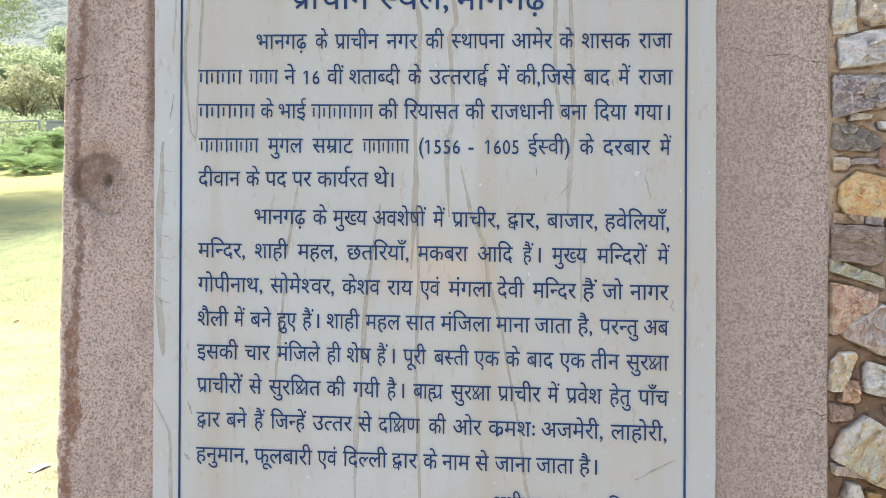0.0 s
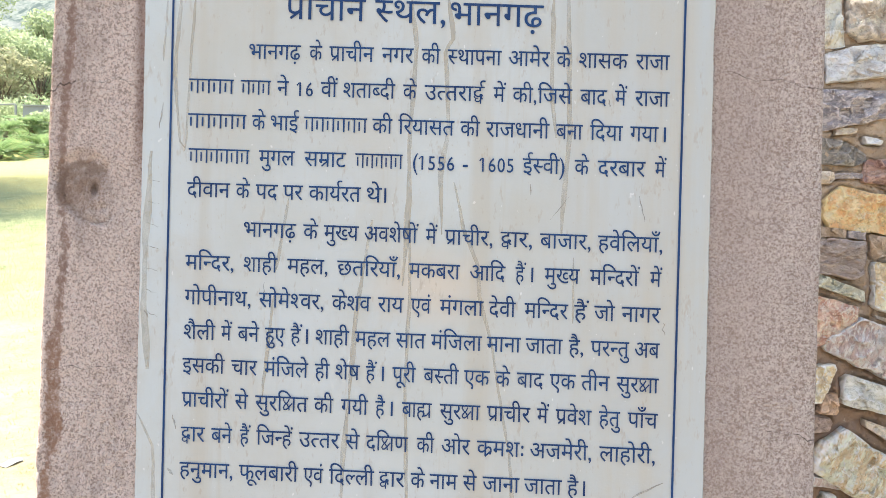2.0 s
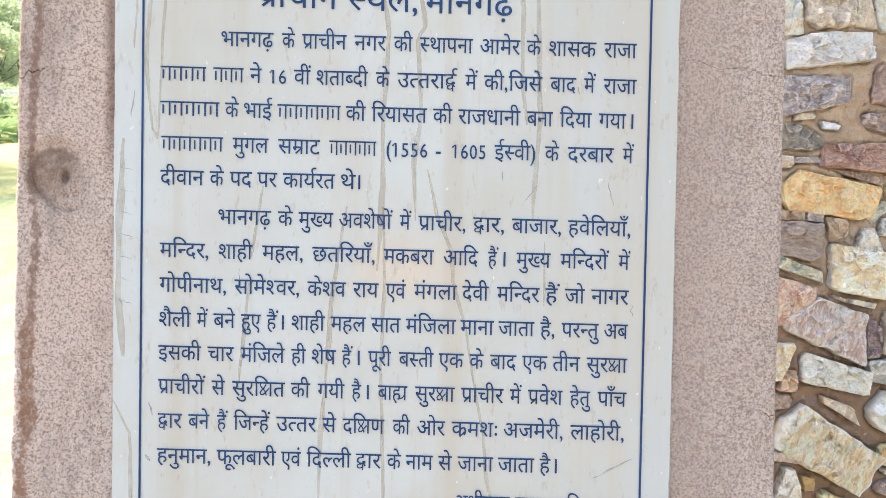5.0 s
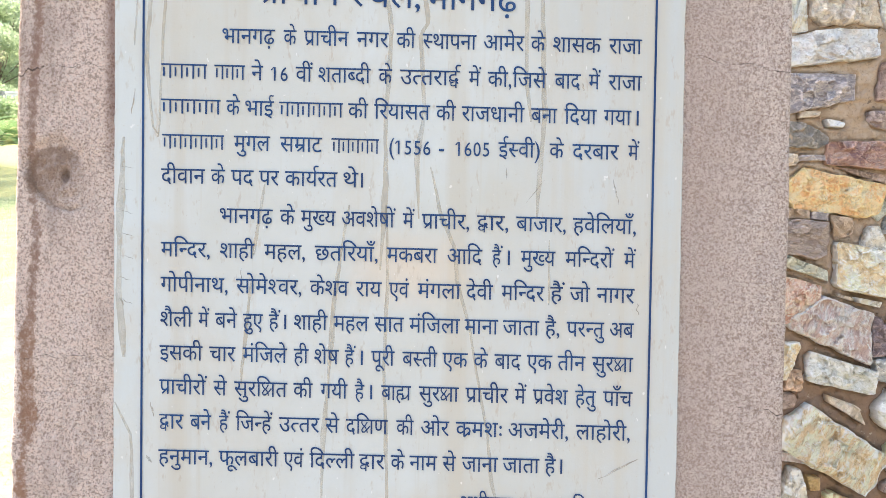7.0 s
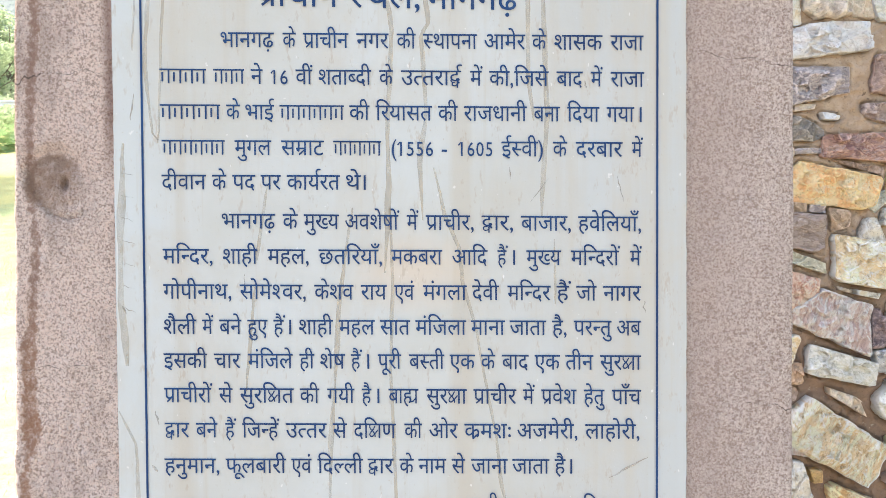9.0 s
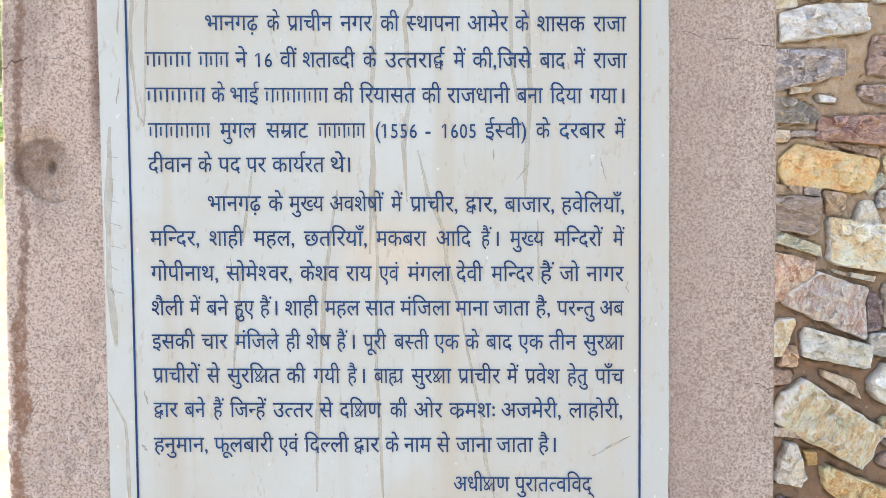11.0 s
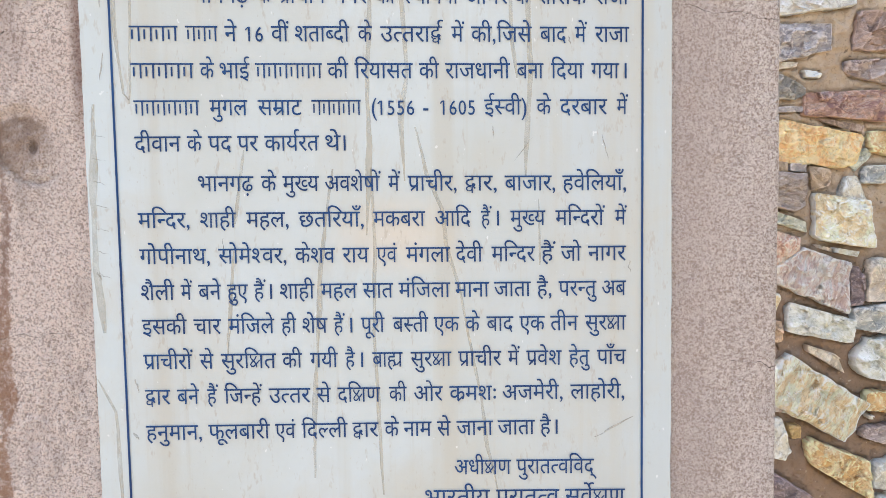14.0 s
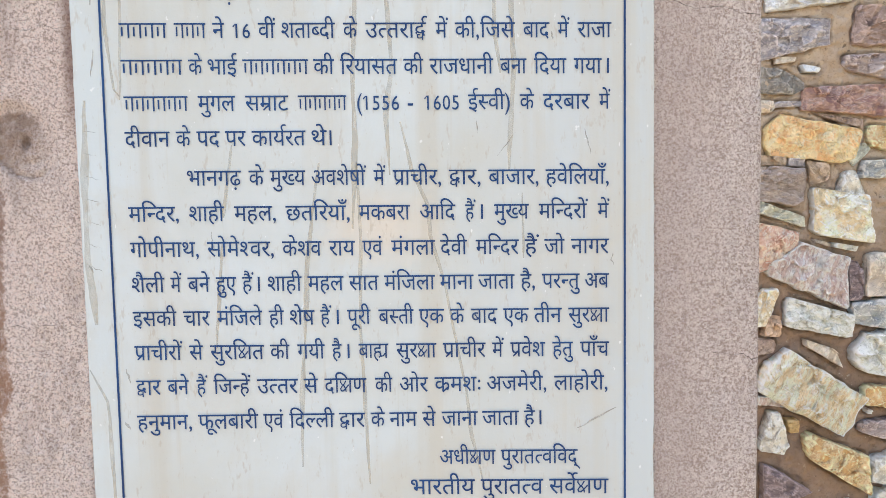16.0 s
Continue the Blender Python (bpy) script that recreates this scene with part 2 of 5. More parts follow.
def mortar_material():
    m = Mat("mud_mortar", 0.95, 0.15)
    x, y, z = m.xyz()
    grain = m.noise(150, 4, 0.65)
    cloud = m.noise(9, 5, 0.6, None, 0.4)
    base = m.mix(m.ramp(cloud, (0.40, 0.0), (0.60, 1.0)), (0.42, 0.31, 0.22), (0.53, 0.415, 0.315))
    # paler tan above, darker brown below
    old = m.ramp(m.math("ADD", m.math("MULTIPLY_ADD", z, 0.5, -0.2), m.math("MULTIPLY_ADD", cloud, 0.12, -0.06)), (0.38, 0.92), (0.62, 0.0))
    base = m.mix(old, base, m.mix(cloud, (0.195, 0.128, 0.092), (0.33, 0.225, 0.165)))
    base = m.mix(m.ramp(grain, (0.33, 0.55), (0.44, 0.0)), base, (0.17, 0.12, 0.085))
    pit = m.noise(38, 3, 0.5)
    base = m.mix(m.ramp(pit, (0.27, 0.7), (0.32, 0.0)), base, (0.10, 0.07, 0.05))
    base = m.mix(m.ramp(m.noise(70, 2), (0.69, 0.0), (0.74, 0.6)), base, (0.56, 0.49, 0.41))
    m.colour(base)
    a = m.bump(grain, 0.003, 0.8)
    m.bump(m.noise(34, 6, 0.7), 0.022, 0.9, a)
    return m


def stone_material(name, a, b, c, band=0.0, tilt=0.0):
    """Rubble stone: two body colours in broken patches, a third in veins; band stretches the patches into layers."""
    m = Mat("stone_" + name, 0.8, 0.3)
    a, b, c = (tuple(min(0.8, 1.42 * v) for v in s) for s in (a, b, c))
    spread = m.t.nodes.new("ShaderNodeVectorMath")
    spread.operation = "ADD"
    m.put(m.co, spread.inputs[0])
    m.put(m.math("MULTIPLY", m.random(), 7.0), spread.inputs[1])
    co = m.at((1, 1, 1 + band), (0, 0, 0), m.at((1, 1, 1), (0, tilt, 0), spread.outputs[0]))
    cloud = m.noise(13, 5, 0.6, co, 0.5)
    fine = m.noise(95, 5, 0.7, co)
    vein = m.noise(17, 5, 0.66, co, 0.7)
    base = m.mix(m.ramp(cloud, (0.44, 0.0), (0.54, 1.0)), a, b)
    base = m.mix(m.ramp(vein, (0.535, 0.0), (0.565, 0.75), (0.60, 0.15), (0.68, 0.6)), base, c)
    pale = tuple(min(0.84, v * 1.3 + 0.06) for v in b)
    base = m.mix(m.ramp(m.noise(26, 5, 0.68, co, 0.5), (0.55, 0.0), (0.60, 0.6)), base, pale)
    base = m.mix(m.ramp(m.noise(20, 6, 0.72, co, 0.3), (0.36, 0.5), (0.44, 0.0)), base, tuple(v * 0.55 for v in c))
    base = m.mix(m.ramp(fine, (0.34, 0.6), (0.44, 0.0)), base, tuple(v * 0.4 for v in a))
    # thin dark lines paint the shade that cracks in the face would hold
    crease = m.math("ABSOLUTE", m.math("ADD", m.noise(7, 3, 0.55, co, 0.4), -0.5))
    base = m.mix(m.ramp(crease, (0.0, 0.3), (0.003, 0.2), (0.006, 0.0)), base, tuple(v * 0.4 for v in a))
    # pale edges: chipped rims together with edge highlights painted into the colour
    worn_lit_edge = m.t.nodes.new("ShaderNodeNewGeometry").outputs["Pointiness"]
    base = m.mix(m.ramp(worn_lit_edge, (0.51, 0.0), (0.545, 0.85)), base, pale)
    m.colour(base)
    f = m.bump(fine, 0.004, 0.8)
    m.bump(m.noise(30, 6, 0.7, co, 0.6), 0.030, 1.0, f)
    return m


STONE = {
    "palegreen": stone_material("palegreen", (0.49, 0.475, 0.40), (0.63, 0.615, 0.535), (0.38, 0.385, 0.34), 0.4, -14),
    "chip": stone_material("chip", (0.62, 0.62, 0.60), (0.72, 0.71, 0.68), (0.50, 0.50, 0.50)),
    "mortarstone": stone_material("mortarstone", (0.265, 0.195, 0.135), (0.315, 0.235, 0.17), (0.22, 0.16, 0.11)),
    "brown": stone_material("brown", (0.24, 0.165, 0.14), (0.30, 0.215, 0.185), (0.20, 0.14, 0.12), 0.6),
    "cream": stone_material("cream", (0.60, 0.505, 0.395), (0.67, 0.605, 0.52), (0.44, 0.395, 0.35)),
    "greybrown": stone_material("greybrown", (0.34, 0.285, 0.235), (0.43, 0.37, 0.315), (0.62, 0.55, 0.47)),
    "white": stone_material("white", (0.56, 0.53, 0.51), (0.68, 0.655, 0.62), (0.40, 0.375, 0.385), 0.3),
    "slate": stone_material("slate", (0.28, 0.25, 0.26), (0.40, 0.355, 0.345), (0.20, 0.185, 0.21), 1.0, 8),
    "sand": stone_material("sand", (0.47, 0.385, 0.30), (0.42, 0.355, 0.29), (0.60, 0.53, 0.44)),
    "rust": stone_material("rust", (0.27, 0.185, 0.135), (0.38, 0.26, 0.175), (0.20, 0.14, 0.12)),
    "mauve": stone_material("mauve", (0.27, 0.215, 0.205), (0.34, 0.275, 0.255), (0.20, 0.14, 0.15), 1.0),
    "dark": stone_material("dark", (0.18, 0.165, 0.15), (0.235, 0.21, 0.185), (0.15, 0.14, 0.13)),
    "maroon": stone_material("maroon", (0.22, 0.125, 0.12), (0.34, 0.215, 0.17), (0.42, 0.34, 0.32), 0.8),
    "orange": stone_material("orange", (0.61, 0.44, 0.265), (0.57, 0.335, 0.165), (0.66, 0.53, 0.38)),
    "tan": stone_material("tan", (0.56, 0.455, 0.295), (0.66, 0.575, 0.425), (0.44, 0.35, 0.245)),
    "green": stone_material("green", (0.36, 0.36, 0.29), (0.46, 0.44, 0.36), (0.27, 0.28, 0.25), 0.6),
    "layer": stone_material("layer", (0.34, 0.275, 0.24), (0.27, 0.215, 0.19), (0.52, 0.45, 0.40), 2.2, -8),
    "blue": stone_material("blue", (0.30, 0.315, 0.32), (0.40, 0.39, 0.37), (0.24, 0.25, 0.27), 0.8),
    "pink": stone_material("pink", (0.48, 0.375, 0.35), (0.62, 0.525, 0.50), (0.36, 0.245, 0.23), 1.8, 72),
    "red": stone_material("red", (0.42, 0.235, 0.18), (0.52, 0.36, 0.28), (0.60, 0.56, 0.52), 0.6, 60),
    "plum": stone_material("plum", (0.19, 0.145, 0.15), (0.26, 0.20, 0.205), (0.14, 0.11, 0.12), 1.5),
    "pale": stone_material("pale", (0.52, 0.485, 0.41), (0.62, 0.57, 0.49), (0.41, 0.38, 0.33)),
    "umber": stone_material("umber", (0.20, 0.145, 0.115), (0.28, 0.205, 0.165), (0.15, 0.105, 0.085)),
    "yellow": stone_material("yellow", (0.57, 0.455, 0.30), (0.65, 0.575, 0.455), (0.42, 0.275, 0.14), 1.6, 62),
    "grey": stone_material("grey", (0.41, 0.39, 0.35), (0.52, 0.48, 0.41), (0.29, 0.275, 0.26)),
    "ochre": stone_material("ochre", (0.40, 0.29, 0.14), (0.32, 0.215, 0.10), (0.25, 0.165, 0.08)),
    "amber": stone_material("amber", (0.48, 0.30, 0.14), (0.54, 0.41, 0.25), (0.36, 0.185, 0.09), 0.5, 40),
}


def ground_material():
    m = Mat("dry_lawn", 0.95, 0.15)
    x, y, z = m.xyz()
    patch = m.noise(0.55, 6, 0.65)
    fine = m.noise(14, 5, 0.7)
    green = m.mix(m.ramp(m.noise(5, 4), (0.35, 0.0), (0.65, 1.0)), (0.15, 0.18, 0.09), (0.24, 0.26, 0.14))
    dry = m.mix(m.ramp(m.noise(3, 6, 0.7), (0.35, 0.0), (0.65, 1.0)), (0.245, 0.20, 0.12), (0.325, 0.275, 0.18))
    band = m.math("ADD", m.math("MULTIPLY", y, 0.05), m.math("MULTIPLY_ADD", patch, 0.5, -0.25))
    base = m.mix(m.ramp(band, (0.33, 0.0), (0.46, 1.0)), dry, green)
    # past the shaded green band, the lawn's sunlit yellow is put into the colour
    base = m.mix(m.ramp(band, (0.62, 0.0), (0.72, 0.75)), base, (0.36, 0.33, 0.14))
    # ground before the sign, out of view, browned to weaken its bounced light
    base = m.mix(m.math("MULTIPLY", m.ramp(m.math("MULTIPLY_ADD", y, 0.1, m.math("MULTIPLY", patch, 0.12)), (0.25, 1.0), (0.36, 0.0)), m.ramp(m.math("MULTIPLY_ADD", x, 0.2, m.math("MULTIPLY", patch, 0.2)), (0.22, 1.0), (0.36, 0.0))), base, (0.20, 0.155, 0.115))
    base = m.mix(m.ramp(fine, (0.34, 0.4), (0.46, 0.0)), base, (0.14, 0.115, 0.07))
    wood = m.mix(m.ramp(m.noise(0.5, 6, 0.7), (0.38, 0.0), (0.62, 1.0)), (0.20, 0.22, 0.15), (0.36, 0.35, 0.28))
    base = m.mix(m.ramp(m.math("MULTIPLY", y, 0.01), (0.27, 0.0), (0.36, 1.0)), base, wood)
    m.colour(base)
    m.bump(fine, 0.03, 0.7)
    return m


def leaf_material(name, a, b):
    m = Mat(name, 0.6, 0.3)
    m.colour(m.mix(m.island(), a, b))
    m.b.inputs["Subsurface Weight"].default_value = 0.0
    t = m.t.nodes.new("ShaderNodeBsdfTranslucent")
    m.put(m.mix(m.island(), tuple(v * 1.3 for v in a), tuple(v * 1.3 for v in b)), t.inputs[0])
    s = m.t.nodes.new("ShaderNodeMixShader")
    s.inputs[0].default_value = 0.5
    m.put(m.b.outputs[0], s.inputs[1])
    m.put(t.outputs[0], s.inputs[2])
    m.put(s.outputs[0], m.t.nodes["Material Output"].inputs[0])
    return m


def bark_material():
    m = Mat("bark", 0.95, 0.1)
    m.colour(m.mix(m.noise(9, 6, 0.7, m.at((1, 1, 0.2))), (0.10, 0.075, 0.055), (0.26, 0.21, 0.16)))
    m.bump(m.noise(22, 5, 0.7, m.at((1, 1, 0.2))), 0.03, 0.9)
    return m


def concrete_material():
    m = Mat("pale_concrete", 0.85, 0.25)
    m.colour(m.mix(m.noise(4, 6, 0.6), (0.20, 0.215, 0.21), (0.30, 0.315, 0.31)))
    m.bump(m.noise(60, 4), 0.004, 0.5)
    return m


GRIT, PANEL, PAINT, STAIN, CRACK = grit_material(), panel_material(), paint_material(), stain_material(), crack_material("crack_dark", 0.0)
SCUFF, HAIRLINE = scuff_material(), crack_material("hairline_dark", 0.12)
MORTAR, GROUND, BARK, CONCRETE = mortar_material(), ground_material(), bark_material(), concrete_material()
LEAF = leaf_material("light_leaf", (0.26, 0.32, 0.185), (0.37, 0.42, 0.27))
LEAF_DARK = leaf_material("dark_leaf", (0.18, 0.24, 0.125), (0.27, 0.33, 0.18))
LEAF_DRY = leaf_material("dry_leaf", (0.23, 0.25, 0.15), (0.33, 0.32, 0.21))
FROND = leaf_material("palm_frond", (0.12, 0.20, 0.085), (0.21, 0.29, 0.13))


# ---- ground ----
def ground_z(x, y):
    """Level round the sign, then a rising lawn, then the foot of the hills."""
    d = max(0.0, y - 2.2)
    z = 0.215 * d * d / (d + 1.6)
    d = max(0.0, y - 52)
    z -= 0.10 * d * d / (d + 30)
    far = min(1.0, max(0.0, (y - 30) / 60))
    return z + far * 2.5 * n3(x * 0.02, y * 0.02, 3.1) + min(1.0, max(0, (y - 3) / 6)) * 0.10 * n3(x * 0.35, y * 0.35, 0.4)


def graded(lo, hi, near_lo, near_hi, step):
    """Coordinates with an even step between near_lo and near_hi and growing steps outside."""
    out = list(np.arange(near_lo, near_hi + step / 2, step))
    for sign, end in ((1, hi), (-1, lo)):
        s, v = step, out[-1] if sign > 0 else out[0]
        more = []
        while sign * (end - v) > 0:
            s *= 1.16
            v += sign * s
            more.append(v)
        out = out + more if sign > 0 else more[::-1] + out
    return out


def make_ground():
    xs, ys = graded(-900, 900, -12, 3, 0.3), graded(-900, 900, -1, 24, 0.3)
    verts = [(x, y, ground_z(x, y)) for y in ys for x in xs]
    w = len(xs)
    faces = [(j * w + i, j * w + i + 1, (j + 1) * w + i + 1, (j + 1) * w + i) for j in range(len(ys) - 1) for i in range(w - 1)]
    tagged(new("ground", mesh_of("ground", verts, faces, GROUND, True)), "dry yellowish lawn rising towards wooded hills", "ground", kind="structure")


make_ground()


# ---- the sign ----
FRONT = 1.210        # face of the slab
PLATE = 1.2055       # face of the whitewashed panel


def slab_edge(side, z):
    if side < 0:
        return -0.7235 + 0.0066 * max(0, z - 1.15) / 0.4 + 0.0022 * n3(3.3, 0, z * 9) + 0.0018 * n3(8.1, 0, z * 31)
    return 0.4805 + 0.0014 * n3(5.7, 0, z * 7) + 0.0008 * n3(1.7, 0, z * 40)


def slab_relief(x, z):
    """How far the slab's face stands back at a place."""
    d = 0.0018 * n3(x * 6, 1.2, z * 6) + 0.0010 * n3(x * 30, 4.2, z * 22)
    if x < -0.54:
        low = max(0.0, min(1.0, (1.50 - z) * 4))
        d += 0.0016 * n3(x * 55, 7.2, z * 30) * (0.5 + 0.5 * low) + 0.0022 * low * n3(x * 38, 2.9, z * 13) + 0.0030 * low * n3(x * 90, 5.1, z * 60) + 0.0016 * (0.35 + 0.65 * low) * n3(x * 150, 3.4, z * 120)
        # the knot: a broken pit with a lip below and outwards, and a narrow hole
        u, v = x + 0.648, z - 1.640
        r = math.hypot(u / 0.054, v / 0.059) + max(0.0, -(u + v) / 0.072 - 0.5) + 0.12 * n3(x * 34, 2.2, z * 34) + 0.07 * n3(x * 90, 3.2, z * 90)
        inside = max(0.0, min(1.0, (1.0 - r) * 4))
        d += inside * (0.003 + 0.005 * n3(x * 60, 6.6, z * 60) + 0.003 * n3(x * 140, 1.6, z * 140))
        lower = max(0.0, min(1.0, 0.45 - 11 * (0.45 * u + 0.9 * v)))
        d += 0.009 * lower * (0.75 + 0.8 * n3(x * 110, 9.1, z * 110)) * math.exp(-((r - 1.0) / 0.10) ** 2)
        upper = max(0.0, min(1.0, 0.2 + 14 * (v - 0.5 * u)))
        d += 0.006 * upper * max(0.0, min(1.0, (1.04 - r) * 6))
        d += 0.006 * max(0.0, 1 - math.hypot((x + 0.6385) / 0.0065, (z - 1.639) / 0.013))
        middle, half = groove_at(z)
        d += 0.0022 * max(0.0, 1 - abs(x - middle) / (half + 0.003))
    return d


def make_sign():
    sign = tagged(new("information_sign"), "pinkish gritty sandstone slab with a whitewashed painted notice panel", "sign")
    xs = np.concatenate((np.linspace(0, 0.15, 62), np.linspace(0.17, 0.83, 20), np.linspace(0.85, 1, 46)))
    zs = np.arange(-0.05, 2.235, 0.004)
    verts, faces = [], []
    for z in zs:
        a, b = slab_edge(-1, z), slab_edge(1, z)
        for u in xs:
            x = a + (b - a) * u
            soft = 0.006 * (max(0, 1 - (x - a) / 0.007) ** 2 + max(0, 1 - (b - x) / 0.005) ** 2)
            verts.append((x, FRONT + slab_relief(x, z) + soft, z))
    w, h = len(xs), len(zs)
    faces = [(j * w + i, j * w + i + 1, (j + 1) * w + i + 1, (j + 1) * w + i) for j in range(h - 1) for i in range(w - 1)]
    rim = [i for i in range(w)] + [j * w + w - 1 for j in range(1, h)] + [(h - 1) * w + i for i in range(w - 2, -1, -1)] + [j * w for j in range(h - 2, 0, -1)]
    n = len(verts)
    verts += [(verts[k][0], FRONT + 0.19, verts[k][2]) for k in rim]
    m = len(rim)
    faces += [(rim[(k + 1) % m], rim[k], n + k, n + (k + 1) % m) for k in range(m)]
    faces.append([n + k for k in range(m)])
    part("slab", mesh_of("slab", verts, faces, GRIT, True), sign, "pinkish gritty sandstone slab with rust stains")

    # the panel: a thin plate with a slightly ragged rim
    lo, hi = 0.93, 2.16
    rim = []
    for k in range(130):
        z = lo + (hi - lo) * k / 130
        rim.append((0.3148 + 0.0012 * n3(2, 0, z * 60) + 0.0015 * n3(4, 0, z * 11), z))
    rim += [(0.315 - 0.873 * k / 60, hi) for k in range(60)]
    for k in range(130):
        z = hi - (hi - lo) * k / 130
        rim.append((-0.5582 + 0.0012 * n3(6, 0, z * 60) + 0.0012 * n3(9, 0, z * 11), z))
    rim += [(-0.558 + 0.873 * k / 60, lo) for k in range(60)]
    n = len(rim)
    verts = [(x, PLATE + 0.0012, z) for x, z in rim] + [(x * 0.998 - 0.0003, PLATE, z) for x, z in rim] + [(x, FRONT + 0.02, z) for x, z in rim]
    faces = [[n + k for k in range(n - 1, -1, -1)]]
    for k in range(n):
        q = (k + 1) % n
        faces += [(k, q, n + q, n + k), (q, k, 2 * n + k, 2 * n + q)]
    plate = part("panel", mesh_of("panel", verts, faces, PANEL), sign, "whitewashed panel with grey drip stains and blue lettering")

    def border(x0, z0, x1, z1, wide):
        """One painted border line with a slightly uneven edge."""
        d = Vector((x1 - x0, z1 - z0))
        steps = max(2, int(d.length / 0.012))
        side = Vector((-d.y, d.x)).normalized()
        vs, fs = [], []
        for k in range(steps + 1):
            c = Vector((x0, z0)) + d * k / steps
            for s in (-1, 1):
                e = c + side * s * (wide / 2 + 0.00022 * n3(c.x * 90, s, c.y * 90))
                vs.append((e.x, PLATE - 0.0012, e.y))
            if k:
                fs.append((2 * k - 2, 2 * k - 1, 2 * k + 1, 2 * k))
        part("border_line", mesh_of("border_line", vs, fs, PAINT), plate, "thin dark blue painted border line")

    def mark(x0, z0, x1, z1, wide, seed):
        """A scuff or scratch in the whitewash."""
        vs, fs = [], []
        for k in range(13):
            f = k / 12
            x, z = x0 + (x1 - x0) * f, z0 + (z1 - z0) * f
            x, z = x + 0.0025 * n3(seed, 1, f * 3), z + 0.0025 * n3(seed, 5, f * 3)
            d = Vector((z0 - z1, x1 - x0)).normalized() * wide * (0.25 + 0.75 * math.sin(math.pi * f)) / 2
            vs += [(x - d.x, PLATE - 0.0007, z - d.y), (x + d.x, PLATE - 0.0007, z + d.y)]
            if k:
                fs.append((2 * k - 2, 2 * k - 1, 2 * k + 1, 2 * k))
        part("scuff", mesh_of("scuff", vs, fs, SCUFF), plate, "small faint scuff in the whitewash")

    mark(-0.526, 1.775, -0.531, 1.735, 0.0024, 1)
    mark(0.249, 1.455, 0.251, 1.436, 0.0018, 2)
    mark(-0.500, 1.290, -0.495, 1.268, 0.0028, 3)
    mark(-0.506, 1.207, -0.498, 1.196, 0.0045, 4)
    mark(0.045, 1.660, 0.047, 1.640, 0.0016, 5)
    mark(-0.475, 1.475, -0.470, 1.462, 0.0018, 6)
    mark(-0.360, 1.500, -0.362, 1.470, 0.0014, 7)
    mark(0.209, 1.645, 0.218, 1.606, 0.0018, 8)
    mark(0.076, 1.606, 0.105, 1.642, 0.0012, 13)
    mark(0.195, 1.183, 0.255, 1.214, 0.0030, 9)
    mark(0.160, 1.790, 0.162, 1.778, 0.0020, 11)
    mark(-0.548, 1.452, -0.542, 1.440, 0.0030, 12)
    for k in range(7):
        mark(-0.548, 1.655 - 0.034 * k, -0.528, 1.652 - 0.035 * k, 0.0009, 20 + k)

    border(-0.5140, 0.97, -0.5130, 2.115, 0.0034)
    border(0.2685, 0.97, 0.2705, 2.115, 0.0034)
    border(-0.513, 2.115, 0.2705, 2.115, 0.0034)
    border(-0.513, 0.97, 0.2685, 0.97, 0.0034)

    def drip(wide, *bends):
        """One dried run of dirty water down the panel, from bend to bend."""
        seed = 40 * bends[0][0]
        top, foot = bends[0][1], bends[-1][1]
        steps = max(4, int((top - foot) / 0.010))
        vs, fs = [], []
        for k in range(steps + 1):
            f = k / steps
            z = top + (foot - top) * f
            x = float(np.interp(-z, [-b[1] for b in bends], [b[0] for b in bends])) + 0.0012 * n3(seed, 0, z * 17) + 0.0009 * n3(seed, 3, z * 45)
            half = 0.5 * wide * (0.8 + 0.55 * n3(seed, 6, z * 14)) * min(1.0, 0.35 + 5 * f, 0.4 + 5 * (1 - f))
            vs += [(x - half, PLATE - 0.0003, z), (x + half, PLATE - 0.0003, z)]
            if k:
                fs.append((2 * k - 2, 2 * k - 1, 2 * k + 1, 2 * k))
        part("drip_stain", mesh_of("drip_stain", vs, fs, STAIN), plate, "dried brownish drip stain")

    drip(0.0090, (-0.143, 1.95), (-0.133, 1.868), (-0.140, 1.72), (-0.139, 1.635), (-0.146, 1.50))
    drip(0.0065, (-0.138, 1.60), (-0.134, 1.47), (-0.138, 1.354), (-0.130, 1.10))
    drip(0.0090, (-0.086, 1.95), (-0.077, 1.88), (-0.088, 1.862), (-0.081, 1.74), (-0.091, 1.668), (-0.087, 1.58))
    drip(0.0080, (-0.194, 1.60), (-0.208, 1.52), (-0.217, 1.442), (-0.224, 1.335), (-0.232, 1.232), (-0.233, 1.13))
    drip(0.0070, (-0.500, 1.95), (-0.506, 1.864), (-0.508, 1.817), (-0.499, 1.716), (-0.490, 1.705))
    drip(0.0052, (-0.478, 1.95), (-0.486, 1.79), (-0.490, 1.70))
    drip(0.0040, (-0.521, 1.95), (-0.527, 1.84))
    drip(0.0140, (-0.543, 1.70), (-0.550, 1.556), (-0.550, 1.467), (-0.542, 1.36))
    drip(0.0068, (-0.556, 1.29), (-0.530, 1.239), (-0.529, 1.167), (-0.525, 1.05))
    drip(0.0060, (-0.325, 1.63), (-0.342, 1.52))
    drip(0.0055, (-0.345, 1.48), (-0.360, 1.32))
    drip(0.0095, (0.096, 1.95), (0.099, 1.847), (0.103, 1.742), (0.096, 1.641), (0.094, 1.585))
    drip(0.0075, (0.074, 1.95), (0.074, 1.80), (0.082, 1.73))
    drip(0.0065, (-0.070, 1.66), (-0.054, 1.586), (-0.032, 1.539), (-0.028, 1.487), (-0.007, 1.416), (0.007, 1.326), (0.023, 1.249), (0.030, 1.177), (0.047, 1.10))
    drip(0.0050, (0.113, 1.55), (0.114, 1.45))

